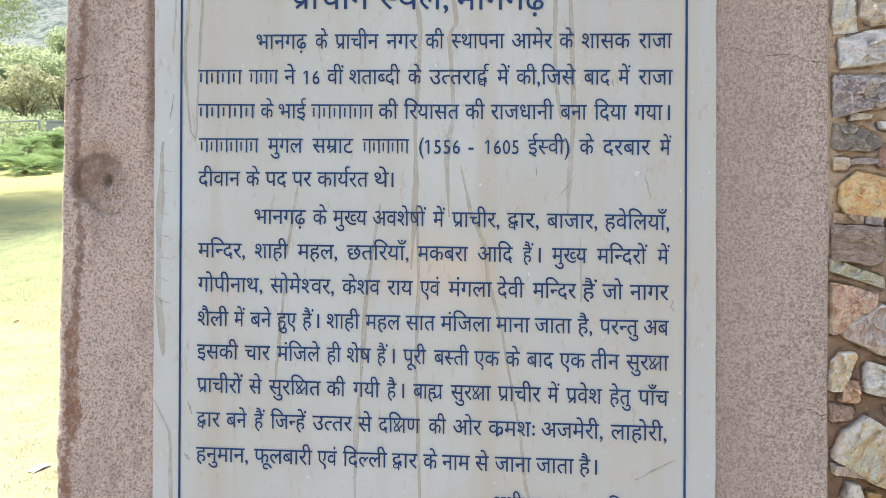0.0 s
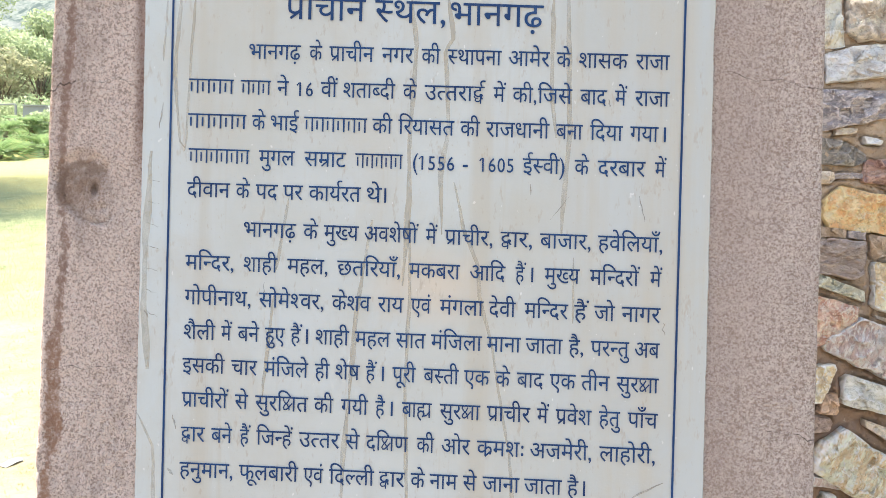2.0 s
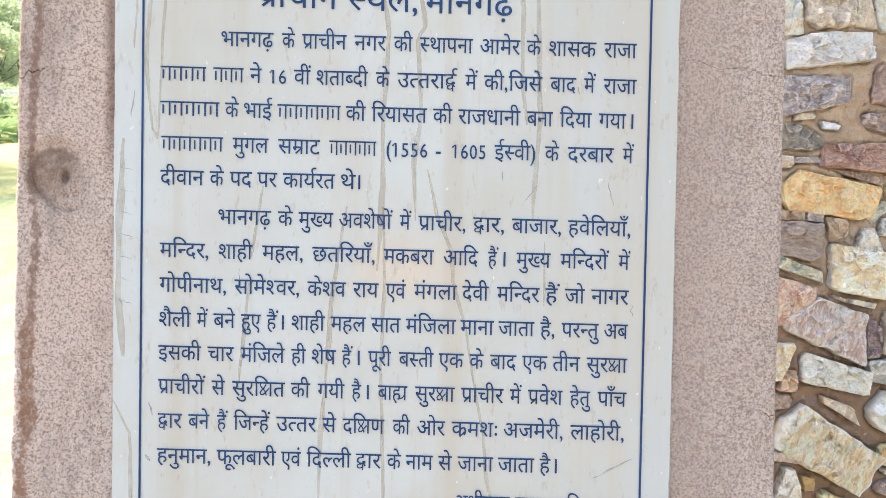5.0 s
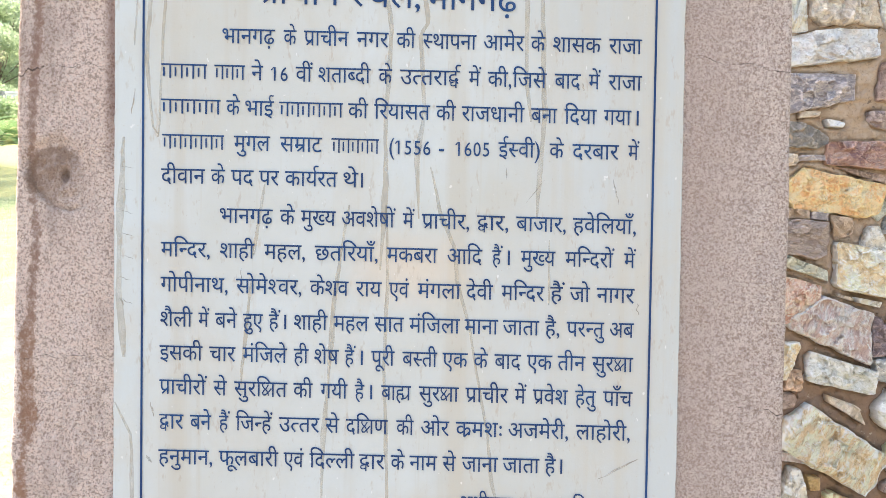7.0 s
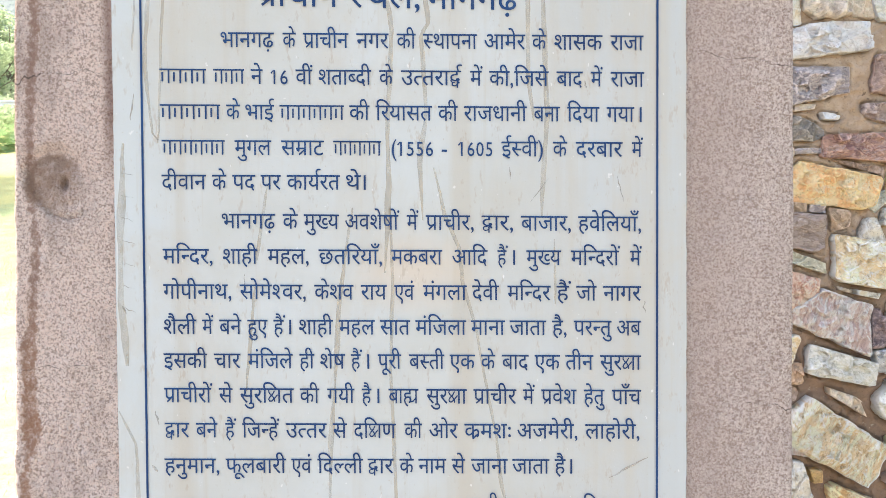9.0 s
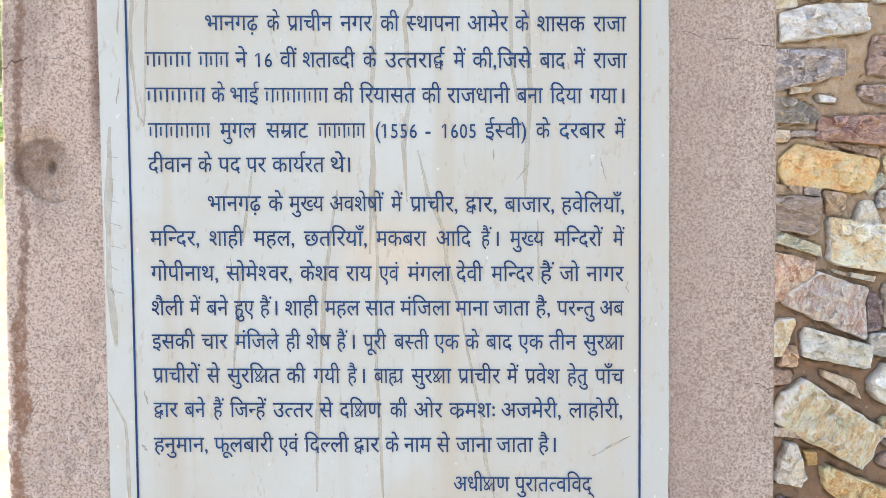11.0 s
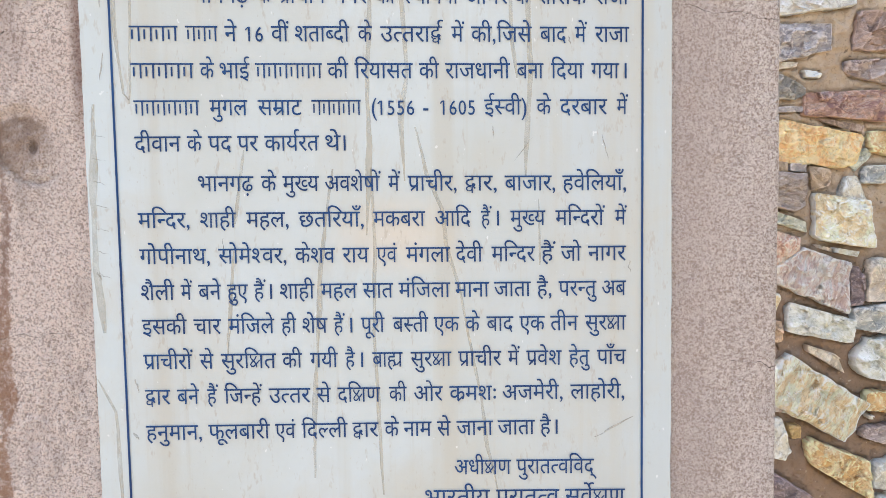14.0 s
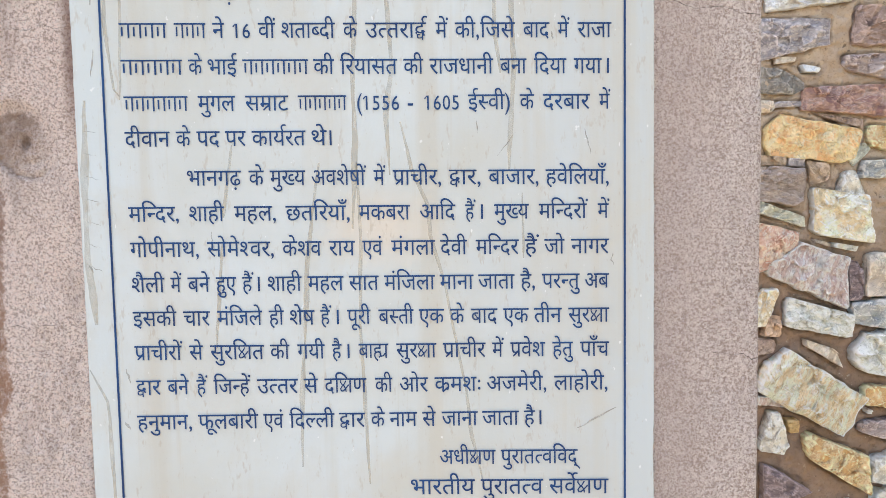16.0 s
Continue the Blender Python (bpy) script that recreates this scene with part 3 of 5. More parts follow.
    def crack(x0, z0, x1, z1, seed, wide=0.0006):
        vs, fs = [], []
        for k in range(41):
            f = k / 40
            x, z = x0 + (x1 - x0) * f, z0 + (z1 - z0) * f + 0.008 * n3(seed, 0, f * 4) + 0.002 * n3(seed, 2, f * 17)
            half = wide + 0.0005 * n3(seed, 4, f * 12)
            y = FRONT + slab_relief(x, z) - 0.0010 - wide
            vs += [(x, y, z - half), (x, y, z + half)]
            if k:
                fs.append((2 * k - 2, 2 * k - 1, 2 * k + 1, 2 * k))
        part("hairline_crack", mesh_of("hairline_crack", vs, fs, CRACK if wide > 0.001 else HAIRLINE), sign, "dark hairline crack in the stone")

    crack(-0.708, 1.793, -0.668, 1.808, 1.0, 0.0013)
    crack(-0.668, 1.807, -0.565, 1.811, 5.0)
    crack(0.318, 1.834, 0.477, 1.811, 2.0)
    crack(0.408, 1.297, 0.478, 1.287, 3.0)
    crack(-0.712, 1.355, -0.60, 1.362, 4.0)
    return plate


plate = make_sign()


# ---- lettering ----
BODY = 0.622         # height of the head line over the foot of the letters, in ems
HALANT, NUKTA = "\u094d", "\u093c"
SIGNS = "ािीुूेैोौंँः" + HALANT
GLYPHS = {}


def raw_glyph(text):
    c = bpy.data.curves.new("glyph", "FONT")
    c.body, c.size, c.resolution_u, c.offset = text, 1.0, 4, 0.002
    ob = new("glyph", c)
    bpy.context.view_layer.update()
    me = bpy.data.meshes.new_from_object(ob)
    vs = [(v.co.x, v.co.y) for v in me.vertices]
    fs = [tuple(p.vertices) for p in me.polygons]
    bpy.data.objects.remove(ob)
    bpy.data.meshes.remove(me)
    bpy.data.curves.remove(c)
    return vs, fs


def glyph(c):
    """Outline and advance of one letter."""
    if c not in GLYPHS:
        vs, fs = raw_glyph(c)
        wide = max(x for x, y in raw_glyph(c + "।।।।")[0]) - max(x for x, y in raw_glyph("।।।।")[0])
        GLYPHS[c] = (vs, fs, wide)
    return GLYPHS[c]


def clipped(c, key, co, no):
    """A letter cut by a line; what lies on the side that no points to is dropped."""
    if key not in GLYPHS:
        vs, fs, wide = glyph(c)
        bm = bmesh.new()
        made = [bm.verts.new((x, y, 0)) for x, y in vs]
        for f in fs:
            try:
                bm.faces.new([made[k] for k in f])
            except ValueError:
                pass
        bmesh.ops.bisect_plane(bm, geom=bm.verts[:] + bm.edges[:] + bm.faces[:], plane_co=(*co, 0), plane_no=(*no, 0), clear_outer=True)
        bm.verts.index_update()
        GLYPHS[key] = ([(v.co.x, v.co.y) for v in bm.verts], [tuple(v.index for v in f.verts) for f in bm.faces], co[0])
        bm.free()
    return GLYPHS[key]


def stem(c):
    """Right edge of a letter's upright."""
    vs = glyph(c)[0]
    return max(x for x, y in vs if y < 0.06)


def half_form(c):
    return clipped(c, c + HALANT, (stem(c) - 0.088, 0), (1, 0))


def shape_word(text):
    """The letters of a word as triangles in ems, with joined consonants, and its length."""
    vs, fs, lays = [], [], []
    pen = 0.0

    def place(g, x, y=0.0, sx=1.0, sy=1.0):
        n = len(vs)
        lays.append(lays[-1] + 1 if lays else 0)
        vs.extend((x + a * sx, y + b * sy, lays[-1]) for a, b in g[0])
        fs.extend(tuple(n + k for k in f) for f in g[1])
        return g[2] * sx

    def quad(*p):
        n = len(vs)
        lays.append(lays[-1] + 1 if lays else 0)
        vs.extend((*a, lays[-1]) for a in p)
        fs.append((n, n + 1, n + 2, n + 3))

    def stroke(*p):
        """A brush stroke of even width through points given from the pen."""
        for a, b in zip(p, p[1:]):
            d = (Vector(b) - Vector(a)).normalized() * 0.029
            quad((pen + a[0] + d.y - d.x / 2, a[1] - d.x - d.y / 2), (pen + b[0] + d.y + d.x / 2, b[1] - d.x + d.y / 2),
                 (pen + b[0] - d.y + d.x / 2, b[1] + d.x + d.y / 2), (pen + a[0] - d.y - d.x / 2, a[1] + d.x - d.y / 2))

    i = 0
    while i < len(text):
        c = text[i]
        if not "क" <= c <= "ह" and not "\u0958" <= c <= "\u095f":
            small = 0.86 if c.isdigit() and c.isascii() else 1.0
            if c == "1":
                quad((pen + 0.21, 0.59), (pen + 0.14, 0.585), (pen + 0.02, 0.48), (pen + 0.06, 0.43))
            pen += place(glyph(c), pen, 0, small, small) + (0.05 if small < 1 else 0)
            i += 1
            continue
        group = [c]
        i += 1
        if i < len(text) and text[i] == NUKTA:
            group[-1] += NUKTA
            i += 1
        while i + 1 < len(text) and text[i] == HALANT and "क" <= text[i + 1] <= "ह":
            group.append(text[i + 1])
            i += 2
        marks = ""
        while i < len(text) and text[i] in SIGNS:
            marks += text[i]
            i += 1
        hook = len(group) > 1 and group[0] == "र"
        if hook:
            group = group[1:]
        slash = len(group) > 1 and group[-1] == "र"
        if slash:
            group = group[:-1]
        if "ि" in marks:
            pen += place(glyph("ि"), pen)
            marks = marks.replace("ि", "")
        if group == ["क", "ष"]:
            stroke((0.08, 0.60), (0.06, 0.47), (0.13, 0.37), (0.24, 0.29), (0.33, 0.16), (0.35, 0.05))
            stroke((0.34, 0.51), (0.26, 0.38), (0.12, 0.25), (0.06, 0.16), (0.10, 0.075), (0.20, 0.07), (0.31, 0.16), (0.49, 0.34))
            quad((pen, BODY - 0.07), (pen + 0.52, BODY - 0.07), (pen + 0.52, BODY), (pen, BODY))
            pen += 0.44
            pen += place(glyph("ा"), pen)
        elif len(group) == 2 and group[0] == "द":
            wide = glyph("द")[2]
            place(glyph("द"), pen, 0.12, 1.0, 0.807)
            place(clipped(group[1], group[1] + "foot", (0, BODY - 0.085), (0, 1)), pen + 0.02, -0.10, 0.70, 0.62)
            pen += wide
        elif group == ["ह", "य"]:
            pen += place(glyph("ह"), pen) - 0.17
            stroke((0.05, 0.30), (0.04, 0.15), (0.12, 0.07), (0.23, 0.10), (0.36, 0.22))
            quad((pen, BODY - 0.07), (pen + 0.34, BODY - 0.07), (pen + 0.34, BODY), (pen, BODY))
            pen += 0.26
            pen += place(glyph("ा"), pen)
        else:
            for h in group[:-1]:
                pen += place(half_form(h), pen)
            last = group[-1]
            if slash:
                s = pen + stem(last) - (0.075 if last != "क" else 0.0)
                d = 0.045 if last == "क" else 0.0
                quad((s, 0.27 - d), (s, 0.18 - d), (s - 0.24, -0.01 - d), (s - 0.28, 0.05 - d))
            pen += place(glyph(last), pen)
        for k, mark in enumerate(marks):
            beside = 0.0
            if mark == "ं" and k:
                beside = {"े": 0.13, "ै": 0.17, "ो": 0.14, "ी": 0.10}.get(marks[k - 1], 0.0)
            pen += place(glyph(mark), pen + beside)
        if hook:
            top = clipped("ई", "hook", (0, BODY + 0.004), (0, -1))
            right = max(x for x, y in top[0])
            place(top, pen - right + 0.06)
    return vs, fs


def bars(count):
    """A word that is not spelled out: plain upright bars under a head bar."""
    vs, fs = [], []
    wide = 0.50 * count
    boxes = [(0, BODY - 0.07, wide, BODY)]
    for k in range(count):
        x = 0.50 * k
        boxes += [(x + 0.36, 0, x + 0.435, BODY - 0.07), (x + 0.09, 0.08, x + 0.165, BODY - 0.15)]
    for a, b, c, d in boxes:
        n = len(vs)
        vs += [(a, b, 0), (c, b, 0), (c, d, 0), (a, d, 0)]
        fs.append((n, n + 1, n + 2, n + 3))
    return vs, fs


def write_line(level, slope, em, *words):
    """Words of one line: text, left end and right end; the head line runs at level + slope * x."""
    for text, x0, x1 in words:
        vs, fs = bars(int(text[1:])) if text[0] == "#" else shape_word(text)
        a, b = min(v[0] for v in vs), max(v[0] for v in vs)
        k = (x1 - x0) / (b - a)
        if text == "।":
            k = em
        out = []
        for x, y, lay in vs:
            px = x0 + (x - a) * k
            out.append((px, PLATE - 0.0012 - 0.00003 * lay, level + slope * px + (y - BODY) * em))
        part("painted_word", mesh_of("painted_word", out, fs, PAINT), plate)


write_line(1.9315, -0.0253, 0.0535, ("प्राचीन", -0.337, -0.212), ("स्थल,", -0.198, -0.090), ("भानगढ़", -0.082, 0.059))
write_line(1.8609, -0.0156, 0.0357, ("भानगढ़", -0.392, -0.311), ("के", -0.298, -0.278), ("प्राचीन", -0.267, -0.198), ("नगर", -0.186, -0.137), ("की", -0.125, -0.096), ("स्थापना", -0.085, -0.003), ("आमेर", 0.008, 0.070), ("के", 0.080, 0.102), ("शासक", 0.114, 0.187), ("राजा", 0.199, 0.249))
write_line(1.8057, -0.0149, 0.0357, ("#4", -0.486, -0.415), ("#3", -0.404, -0.357), ("ने", -0.347, -0.329), ("16", -0.317, -0.291), ("वीं", -0.279, -0.253), ("शताब्दी", -0.244, -0.164), ("के", -0.152, -0.131), ("उत्तरार्द्ध", -0.119, -0.026), ("में", -0.014, 0.005), ("की,", 0.015, 0.051), ("जिसे", 0.053, 0.105), ("बाद", 0.117, 0.157), ("में", 0.169, 0.187), ("राजा", 0.199, 0.250))
write_line(1.7523, -0.0139, 0.0357, ("#5", -0.486, -0.394), ("के", -0.385, -0.364), ("भाई", -0.356, -0.312), ("#6", -0.304, -0.206), ("की", -0.198, -0.167), ("रियासत", -0.158, -0.072), ("की", -0.063, -0.033), ("राजधानी", -0.024, 0.072), ("बना", 0.082, 0.122), ("दिया", 0.133, 0.182), ("गया", 0.193, 0.235), ("।", 0.243, 0.246))
write_line(1.6990, -0.0123, 0.0357, ("#6", -0.484, -0.388), ("मुगल", -0.373, -0.317), ("सम्राट", -0.302, -0.237), ("#5", -0.223, -0.150), ("(1556", -0.134, -0.071), ("-", -0.058, -0.050), ("1605", -0.033, 0.019), ("ईस्वी)", 0.033, 0.096), ("के", 0.111, 0.133), ("दरबार", 0.146, 0.217), ("में", 0.231, 0.248))
write_line(1.6472, -0.0100, 0.0357, ("दीवान", -0.485, -0.417), ("के", -0.408, -0.386), ("पद", -0.377, -0.342), ("पर", -0.334, -0.303), ("कार्यरत", -0.294, -0.213), ("थे", -0.204, -0.181), ("।", -0.177, -0.174))
write_line(1.5864, -0.0143, 0.0357, ("भानगढ़", -0.394, -0.312), ("के", -0.301, -0.278), ("मुख्य", -0.269, -0.215), ("अवशेषों", -0.206, -0.123), ("में", -0.112, -0.094), ("प्राचीर,", -0.083, -0.010), ("द्वार,", 0.002, 0.050), ("बाजार,", 0.062, 0.138), ("हवेलियाँ,", 0.149, 0.245))
write_line(1.5337, -0.0110, 0.0357, ("मन्दिर,", -0.485, -0.409), ("शाही", -0.393, -0.340), ("महल,", -0.325, -0.262), ("छतरियाँ,", -0.247, -0.150), ("मकबरा", -0.136, -0.058), ("आदि", -0.043, 0.011), ("हैं", 0.026, 0.042), ("।", 0.050, 0.053), ("मुख्य", 0.070, 0.123), ("मन्दिरों", 0.138, 0.213), ("में", 0.228, 0.246))
write_line(1.4797, -0.0110, 0.0357, ("गोपीनाथ,", -0.485, -0.381), ("सोमेश्वर,", -0.368, -0.267), ("केशव", -0.254, -0.194), ("राय", -0.183, -0.143), ("एवं", -0.132, -0.101), ("मंगला", -0.088, -0.021), ("देवी", -0.013, 0.028), ("मन्दिर", 0.041, 0.107), ("हैं", 0.116, 0.138), ("जो", 0.146, 0.177), ("नागर", 0.187, 0.245))
write_line(1.4263, -0.0096, 0.0357, ("शैली", -0.485, -0.435), ("में", -0.426, -0.409), ("बने", -0.400, -0.366), ("हुए", -0.357, -0.326), ("हैं", -0.317, -0.299), ("।", -0.293, -0.290), ("शाही", -0.278, -0.226), ("महल", -0.217, -0.162), ("सात", -0.154, -0.108), ("मंजिला", -0.100, -0.022), ("माना", -0.015, 0.037), ("जाता", 0.044, 0.100), ("है,", 0.109, 0.131), ("परन्तु", 0.142, 0.200), ("अब", 0.208, 0.245))
write_line(1.3737, -0.0109, 0.0357, ("इसकी", -0.486, -0.419), ("चार", -0.409, -0.368), ("मंजिले", -0.357, -0.288), ("ही", -0.278, -0.255), ("शेष", -0.246, -0.208), ("हैं", -0.199, -0.182), ("।", -0.174, -0.171), ("पूरी", -0.158, -0.122), ("बस्ती", -0.110, -0.056), ("एक", -0.048, -0.009), ("के", -0.000, 0.022), ("बाद", 0.032, 0.073), ("एक", 0.082, 0.121), ("तीन", 0.129, 0.172), ("सुरक्षा", 0.182, 0.245))
write_line(1.3207, -0.0109, 0.0357, ("प्राचीरों", -0.486, -0.412), ("से", -0.402, -0.381), ("सुरक्षित", -0.370, -0.287), ("की", -0.278, -0.248), ("गयी", -0.236, -0.194), ("है", -0.183, -0.168), ("।", -0.159, -0.157), ("बाह्य", -0.142, -0.096), ("सुरक्षा", -0.084, -0.022), ("प्राचीर", -0.012, 0.054), ("में", 0.064, 0.082), ("प्रवेश", 0.092, 0.146), ("हेतु", 0.157, 0.189), ("पाँच", 0.200, 0.245))
write_line(1.2673, -0.0097, 0.0357, ("द्वार", -0.486, -0.448), ("बने", -0.438, -0.405), ("हैं", -0.393, -0.376), ("जिन्हें", -0.367, -0.310), ("उत्तर", -0.300, -0.237), ("से", -0.228, -0.206), ("दक्षिण", -0.196, -0.131), ("की", -0.118, -0.091), ("ओर", -0.080, -0.036), ("क्रमशः", -0.026, 0.045), ("अजमेरी,", 0.055, 0.147), ("लाहोरी,", 0.159, 0.242))
write_line(1.2130, -0.0082, 0.0357, ("हनुमान,", -0.487, -0.403), ("फूलबारी", -0.393, -0.300), ("एवं", -0.292, -0.261), ("दिल्ली", -0.252, -0.182), ("द्वार", -0.175, -0.135), ("के", -0.126, -0.104), ("नाम", -0.097, -0.054), ("से", -0.046, -0.025), ("जाना", -0.016, 0.040), ("जाता", 0.047, 0.104), ("है", 0.112, 0.129), ("।", 0.136, 0.139))
write_line(1.1517, -0.0137, 0.0357, ("अधीक्षण", -0.020, 0.067), ("पुरातत्वविद्", 0.075, 0.199))
write_line(1.1049, -0.0162, 0.0378, ("भारतीय", -0.066, 0.034), ("पुरातत्व", 0.043, 0.141), ("सर्वेक्षण", 0.150, 0.243))


# ---- rubble wall ----
wall = tagged(new("wall_rubble"), "old rubble stone wall set in brown mud mortar", "wall", kind="structure")
TAKEN, OUTLINES = [], []


def lump_outline(w, h, lean, top, right, cuts, seed, points):
    """A hewn four-sided outline: lean shifts the top sideways, top and right widen those sides, cuts knock corners off."""
    def corner(u, v):
        return Vector(((u + v * lean + u * v * top) * w / 2, (v + u * v * right) * h / 2))

    four = [corner(1, 1), corner(-1, 1), corner(-1, -1), corner(1, -1)]
    flat = []
    for k, cut in enumerate(cuts):
        p, before, after = four[k], four[k - 1], four[(k + 1) % 4]
        if cut:
            along, down = cut
            if k % 2:                      # walking counter-clockwise, the long side comes first here
                flat += [p.lerp(before, along), p.lerp(after, down)]
            else:
                flat += [p.lerp(before, down), p.lerp(after, along)]
        else:
            flat.append(p)
    ends = [(flat[k], flat[(k + 1) % len(flat)]) for k in range(len(flat))]
    whole = sum((b - a).length for a, b in ends)
    line = []
    for a, b in ends:
        many = max(2, round(points * (b - a).length / whole))
        line += [a.lerp(b, k / many) for k in range(many)]
    n = len(line)
    small = min(w, h)
    out = []
    for k, p in enumerate(line):
        soft = line[k - 1] * 0.14 + p * 0.72 + line[(k + 1) % n] * 0.14
        jag = 0.055 * small * n3(seed * 1.7, soft.x * 22, soft.y * 22) + 0.022 * min(small, 0.1) * n3(soft.x * 85, seed, soft.y * 85)
        out.append(soft + soft.normalized() * jag)
    return out


def stone_mesh(out, w, h, turn, colour, seed, rings):
    """A hewn lump: an angular outline, a steep side and a flat, shelled and chipped face."""
    rnd = random.Random(seed)
    small = min(w, h)
    depth = min(0.036, 0.012 + 0.16 * small) * (0.8 + 0.4 * rnd.random())
    t = radians(turn)
    tilt = (rnd.uniform(-0.03, 0.03), rnd.uniform(-0.06, 0.03))
    chips = []
    for k in range(5):
        a = rnd.uniform(0, 6.28)
        reach = 0.5 * math.hypot(w * math.cos(a), h * math.sin(a))
        chips.append((math.cos(a), math.sin(a), reach * rnd.uniform(0.45, 0.9), rnd.uniform(0.12, 0.45)))
    shell = 0.0040 * min(1.0, small / 0.09)

    def face(x, z, px, pz):
        """Height of the broken face: tilted, with chipped flanks and thin shelled layers."""
        cut = max(0.0, max((x * ca + z * sa - reach) * steep for ca, sa, reach, steep in chips))
        v = 3.0 * (n3(px * 15 + seed, 1.1, pz * 15) + 0.5 * n3(px * 38, seed, pz * 38)) + 4
        step = math.floor(v) + min(1.0, max(0.0, (v - math.floor(v) - 0.72) / 0.28))
        where = Vector((px * 20 + seed, 0.0, pz * 20))
        c = noise.voronoi(where)[1][0]
        facet = 0.05 * (0.62 * n3(c.x * 3.1, c.z * 3.7, 1.5) * (where.x - c.x) + 0.62 * n3(c.z * 2.9, c.x * 3.3, 7.5) * (where.z - c.z) + 0.12 * n3(c.x * 5.3, c.z * 4.1, 3.5))
        v = -min(cut, 0.45 * depth) + facet + shell * (step - 4) + tilt[0] * x + tilt[1] * z
        return max(v, -0.40 * depth) + 0.0028 * n3(px * 70, seed, pz * 70) + 0.0016 * n3(px * 150, seed, pz * 150)

    verts, faces = [], []
    levels = [(1.0, -0.045), (1.0, 0.62 * depth), (0.975, 0.93 * depth)] + [(0.94 * (1 - k / rings), depth) for k in range(rings)]
    for s, y in levels:
        for p in out:
            x, z = p.x * s, p.y * s
            px, pz = x * math.cos(t) - z * math.sin(t), x * math.sin(t) + z * math.cos(t)
            verts.append((px, -(y + (face(x, z, px, pz) if y > 0.9 * depth else 0.0)), pz))
    n = len(out)
    for k in range(len(levels) - 1):
        faces += [(k * n + j, k * n + (j + 1) % n, (k + 1) * n + (j + 1) % n, (k + 1) * n + j) for j in range(n)]
    mid = len(verts)
    verts.append((0, -(depth + face(0, 0, 0, 0)), 0))
    k = len(levels) - 1
    faces += [(k * n + j, k * n + (j + 1) % n, mid) for j in range(n)]
    return mesh_of("stone", verts, faces, STONE[colour], False)


def stone(x, z, w, h, turn, colour, points=84, rings=13, lean=0.0, top=0.0, right=0.0, tr=None, tl=None, bl=None, br=None):
    """One stone: centre, width, height and turn in degrees; tl, tr, br and bl are the corners that are knocked off."""
    seed = round(x * 13.7 + z * 31.3, 2)
    if points > 40:
        points, rings = (44, 7) if max(w, h) < 0.1 else (150, 24) if max(w, h) > 0.19 else (points, rings)
    outline = lump_outline(w, h, lean, top, right, (tr, tl, bl, br), seed, points)
    ob = part("stone", stone_mesh(outline, w, h, turn, colour, seed, rings), wall)
    ob.location = (x, 2.619, z)
    OUTLINES.append((x, z, turn, outline))
    TAKEN.append((x, z, 0.5 * max(w, h), 0.5 * min(w, h)))


stone(1.087, 2.332, 0.068, 0.195, 5, "cream", top=-0.11)
stone(1.217, 2.341, 0.155, 0.163, 3, "greybrown", lean=0.05, tl=(0.12, 0.2), bl=(0.25, 0.2))
stone(1.333, 2.324, 0.061, 0.122, -5, "sand", lean=-0.41, top=-0.28)
stone(1.426, 2.338, 0.120, 0.178, -0, "palegreen", lean=-0.16, top=0.12, bl=(0.1, 0.25))
stone(1.218, 2.193, 0.286, 0.110, 3, "white", right=-0.16, tl=(0.42, 0.25))
stone(1.173, 2.044, 0.233, 0.112, 6, "slate", lean=0.06, right=-0.24)
stone(1.145, 1.966, 0.066, 0.020, 3, "sand", lean=0.11, right=-0.15)
stone(1.232, 1.935, 0.056, 0.022, -7, "chip", lean=-0.04, top=0.17, right=-0.06, tr=(0.3, 0.3))
stone(1.132, 1.894, 0.155, 0.079, -7, "dark", lean=-0.05, right=-0.09, tr=(0.42, 0.42), br=(0.2, 0.3))
stone(1.346, 1.833, 0.283, 0.091, -2, "maroon", right=0.18, tl=(0.03, 0.15))
stone(1.431, 2.073, 0.124, 0.128, -2, "brown", top=-0.09, tl=(0.06, 0.06))
stone(1.417, 1.948, 0.159, 0.065, -6, "mauve", top=-0.05, right=0.31, bl=(0.1, 0.3))
stone(1.158, 1.822, 0.087, 0.019, 1, "slate", top=-0.05, right=-0.05, tl=(0.1, 0.4))
stone(1.083, 1.815, 0.052, 0.039, -1, "sand", lean=-0.07, right=-0.11, br=(0.2, 0.3))
stone(1.234, 1.702, 0.317, 0.131, -9, "orange", top=0.08, right=-0.12, tl=(0.16, 0.40), bl=(0.07, 0.22), tr=(0.05, 0.1), br=(0.12, 0.14))
stone(1.335, 1.767, 0.146, 0.020, -12, "umber", lean=-0.20, top=0.17, right=0.42)
stone(1.471, 1.707, 0.103, 0.075, -5, "amber", lean=-0.12, right=0.07, tl=(0.1, 0.3), bl=(0.1, 0.3))
stone(1.398, 1.652, 0.082, 0.031, 45, "green")
stone(1.137, 1.553, 0.162, 0.121, -6, "layer", lean=-0.04, top=0.05, right=0.06, br=(0.22, 0.15), tr=(0.05, 0.2))
stone(1.187, 1.629, 0.057, 0.026, -4, "slate", lean=-0.05, right=0.05, tl=(0.1, 0.2))
stone(1.107, 1.636, 0.092, 0.032, -4, "mortarstone", right=-0.10)
stone(1.263, 1.593, 0.070, 0.069, 4, "mortarstone", top=0.10, right=-0.23, tr=(0.1, 0.2), br=(0.3, 0.3))
stone(1.135, 1.458, 0.176, 0.037, -19, "green", lean=-0.08, right=-0.10)
stone(1.338, 1.450, 0.197, 0.155, -9, "tan", lean=-0.21, top=-0.07, bl=(0.12, 0.1), tl=(0.05, 0.08))
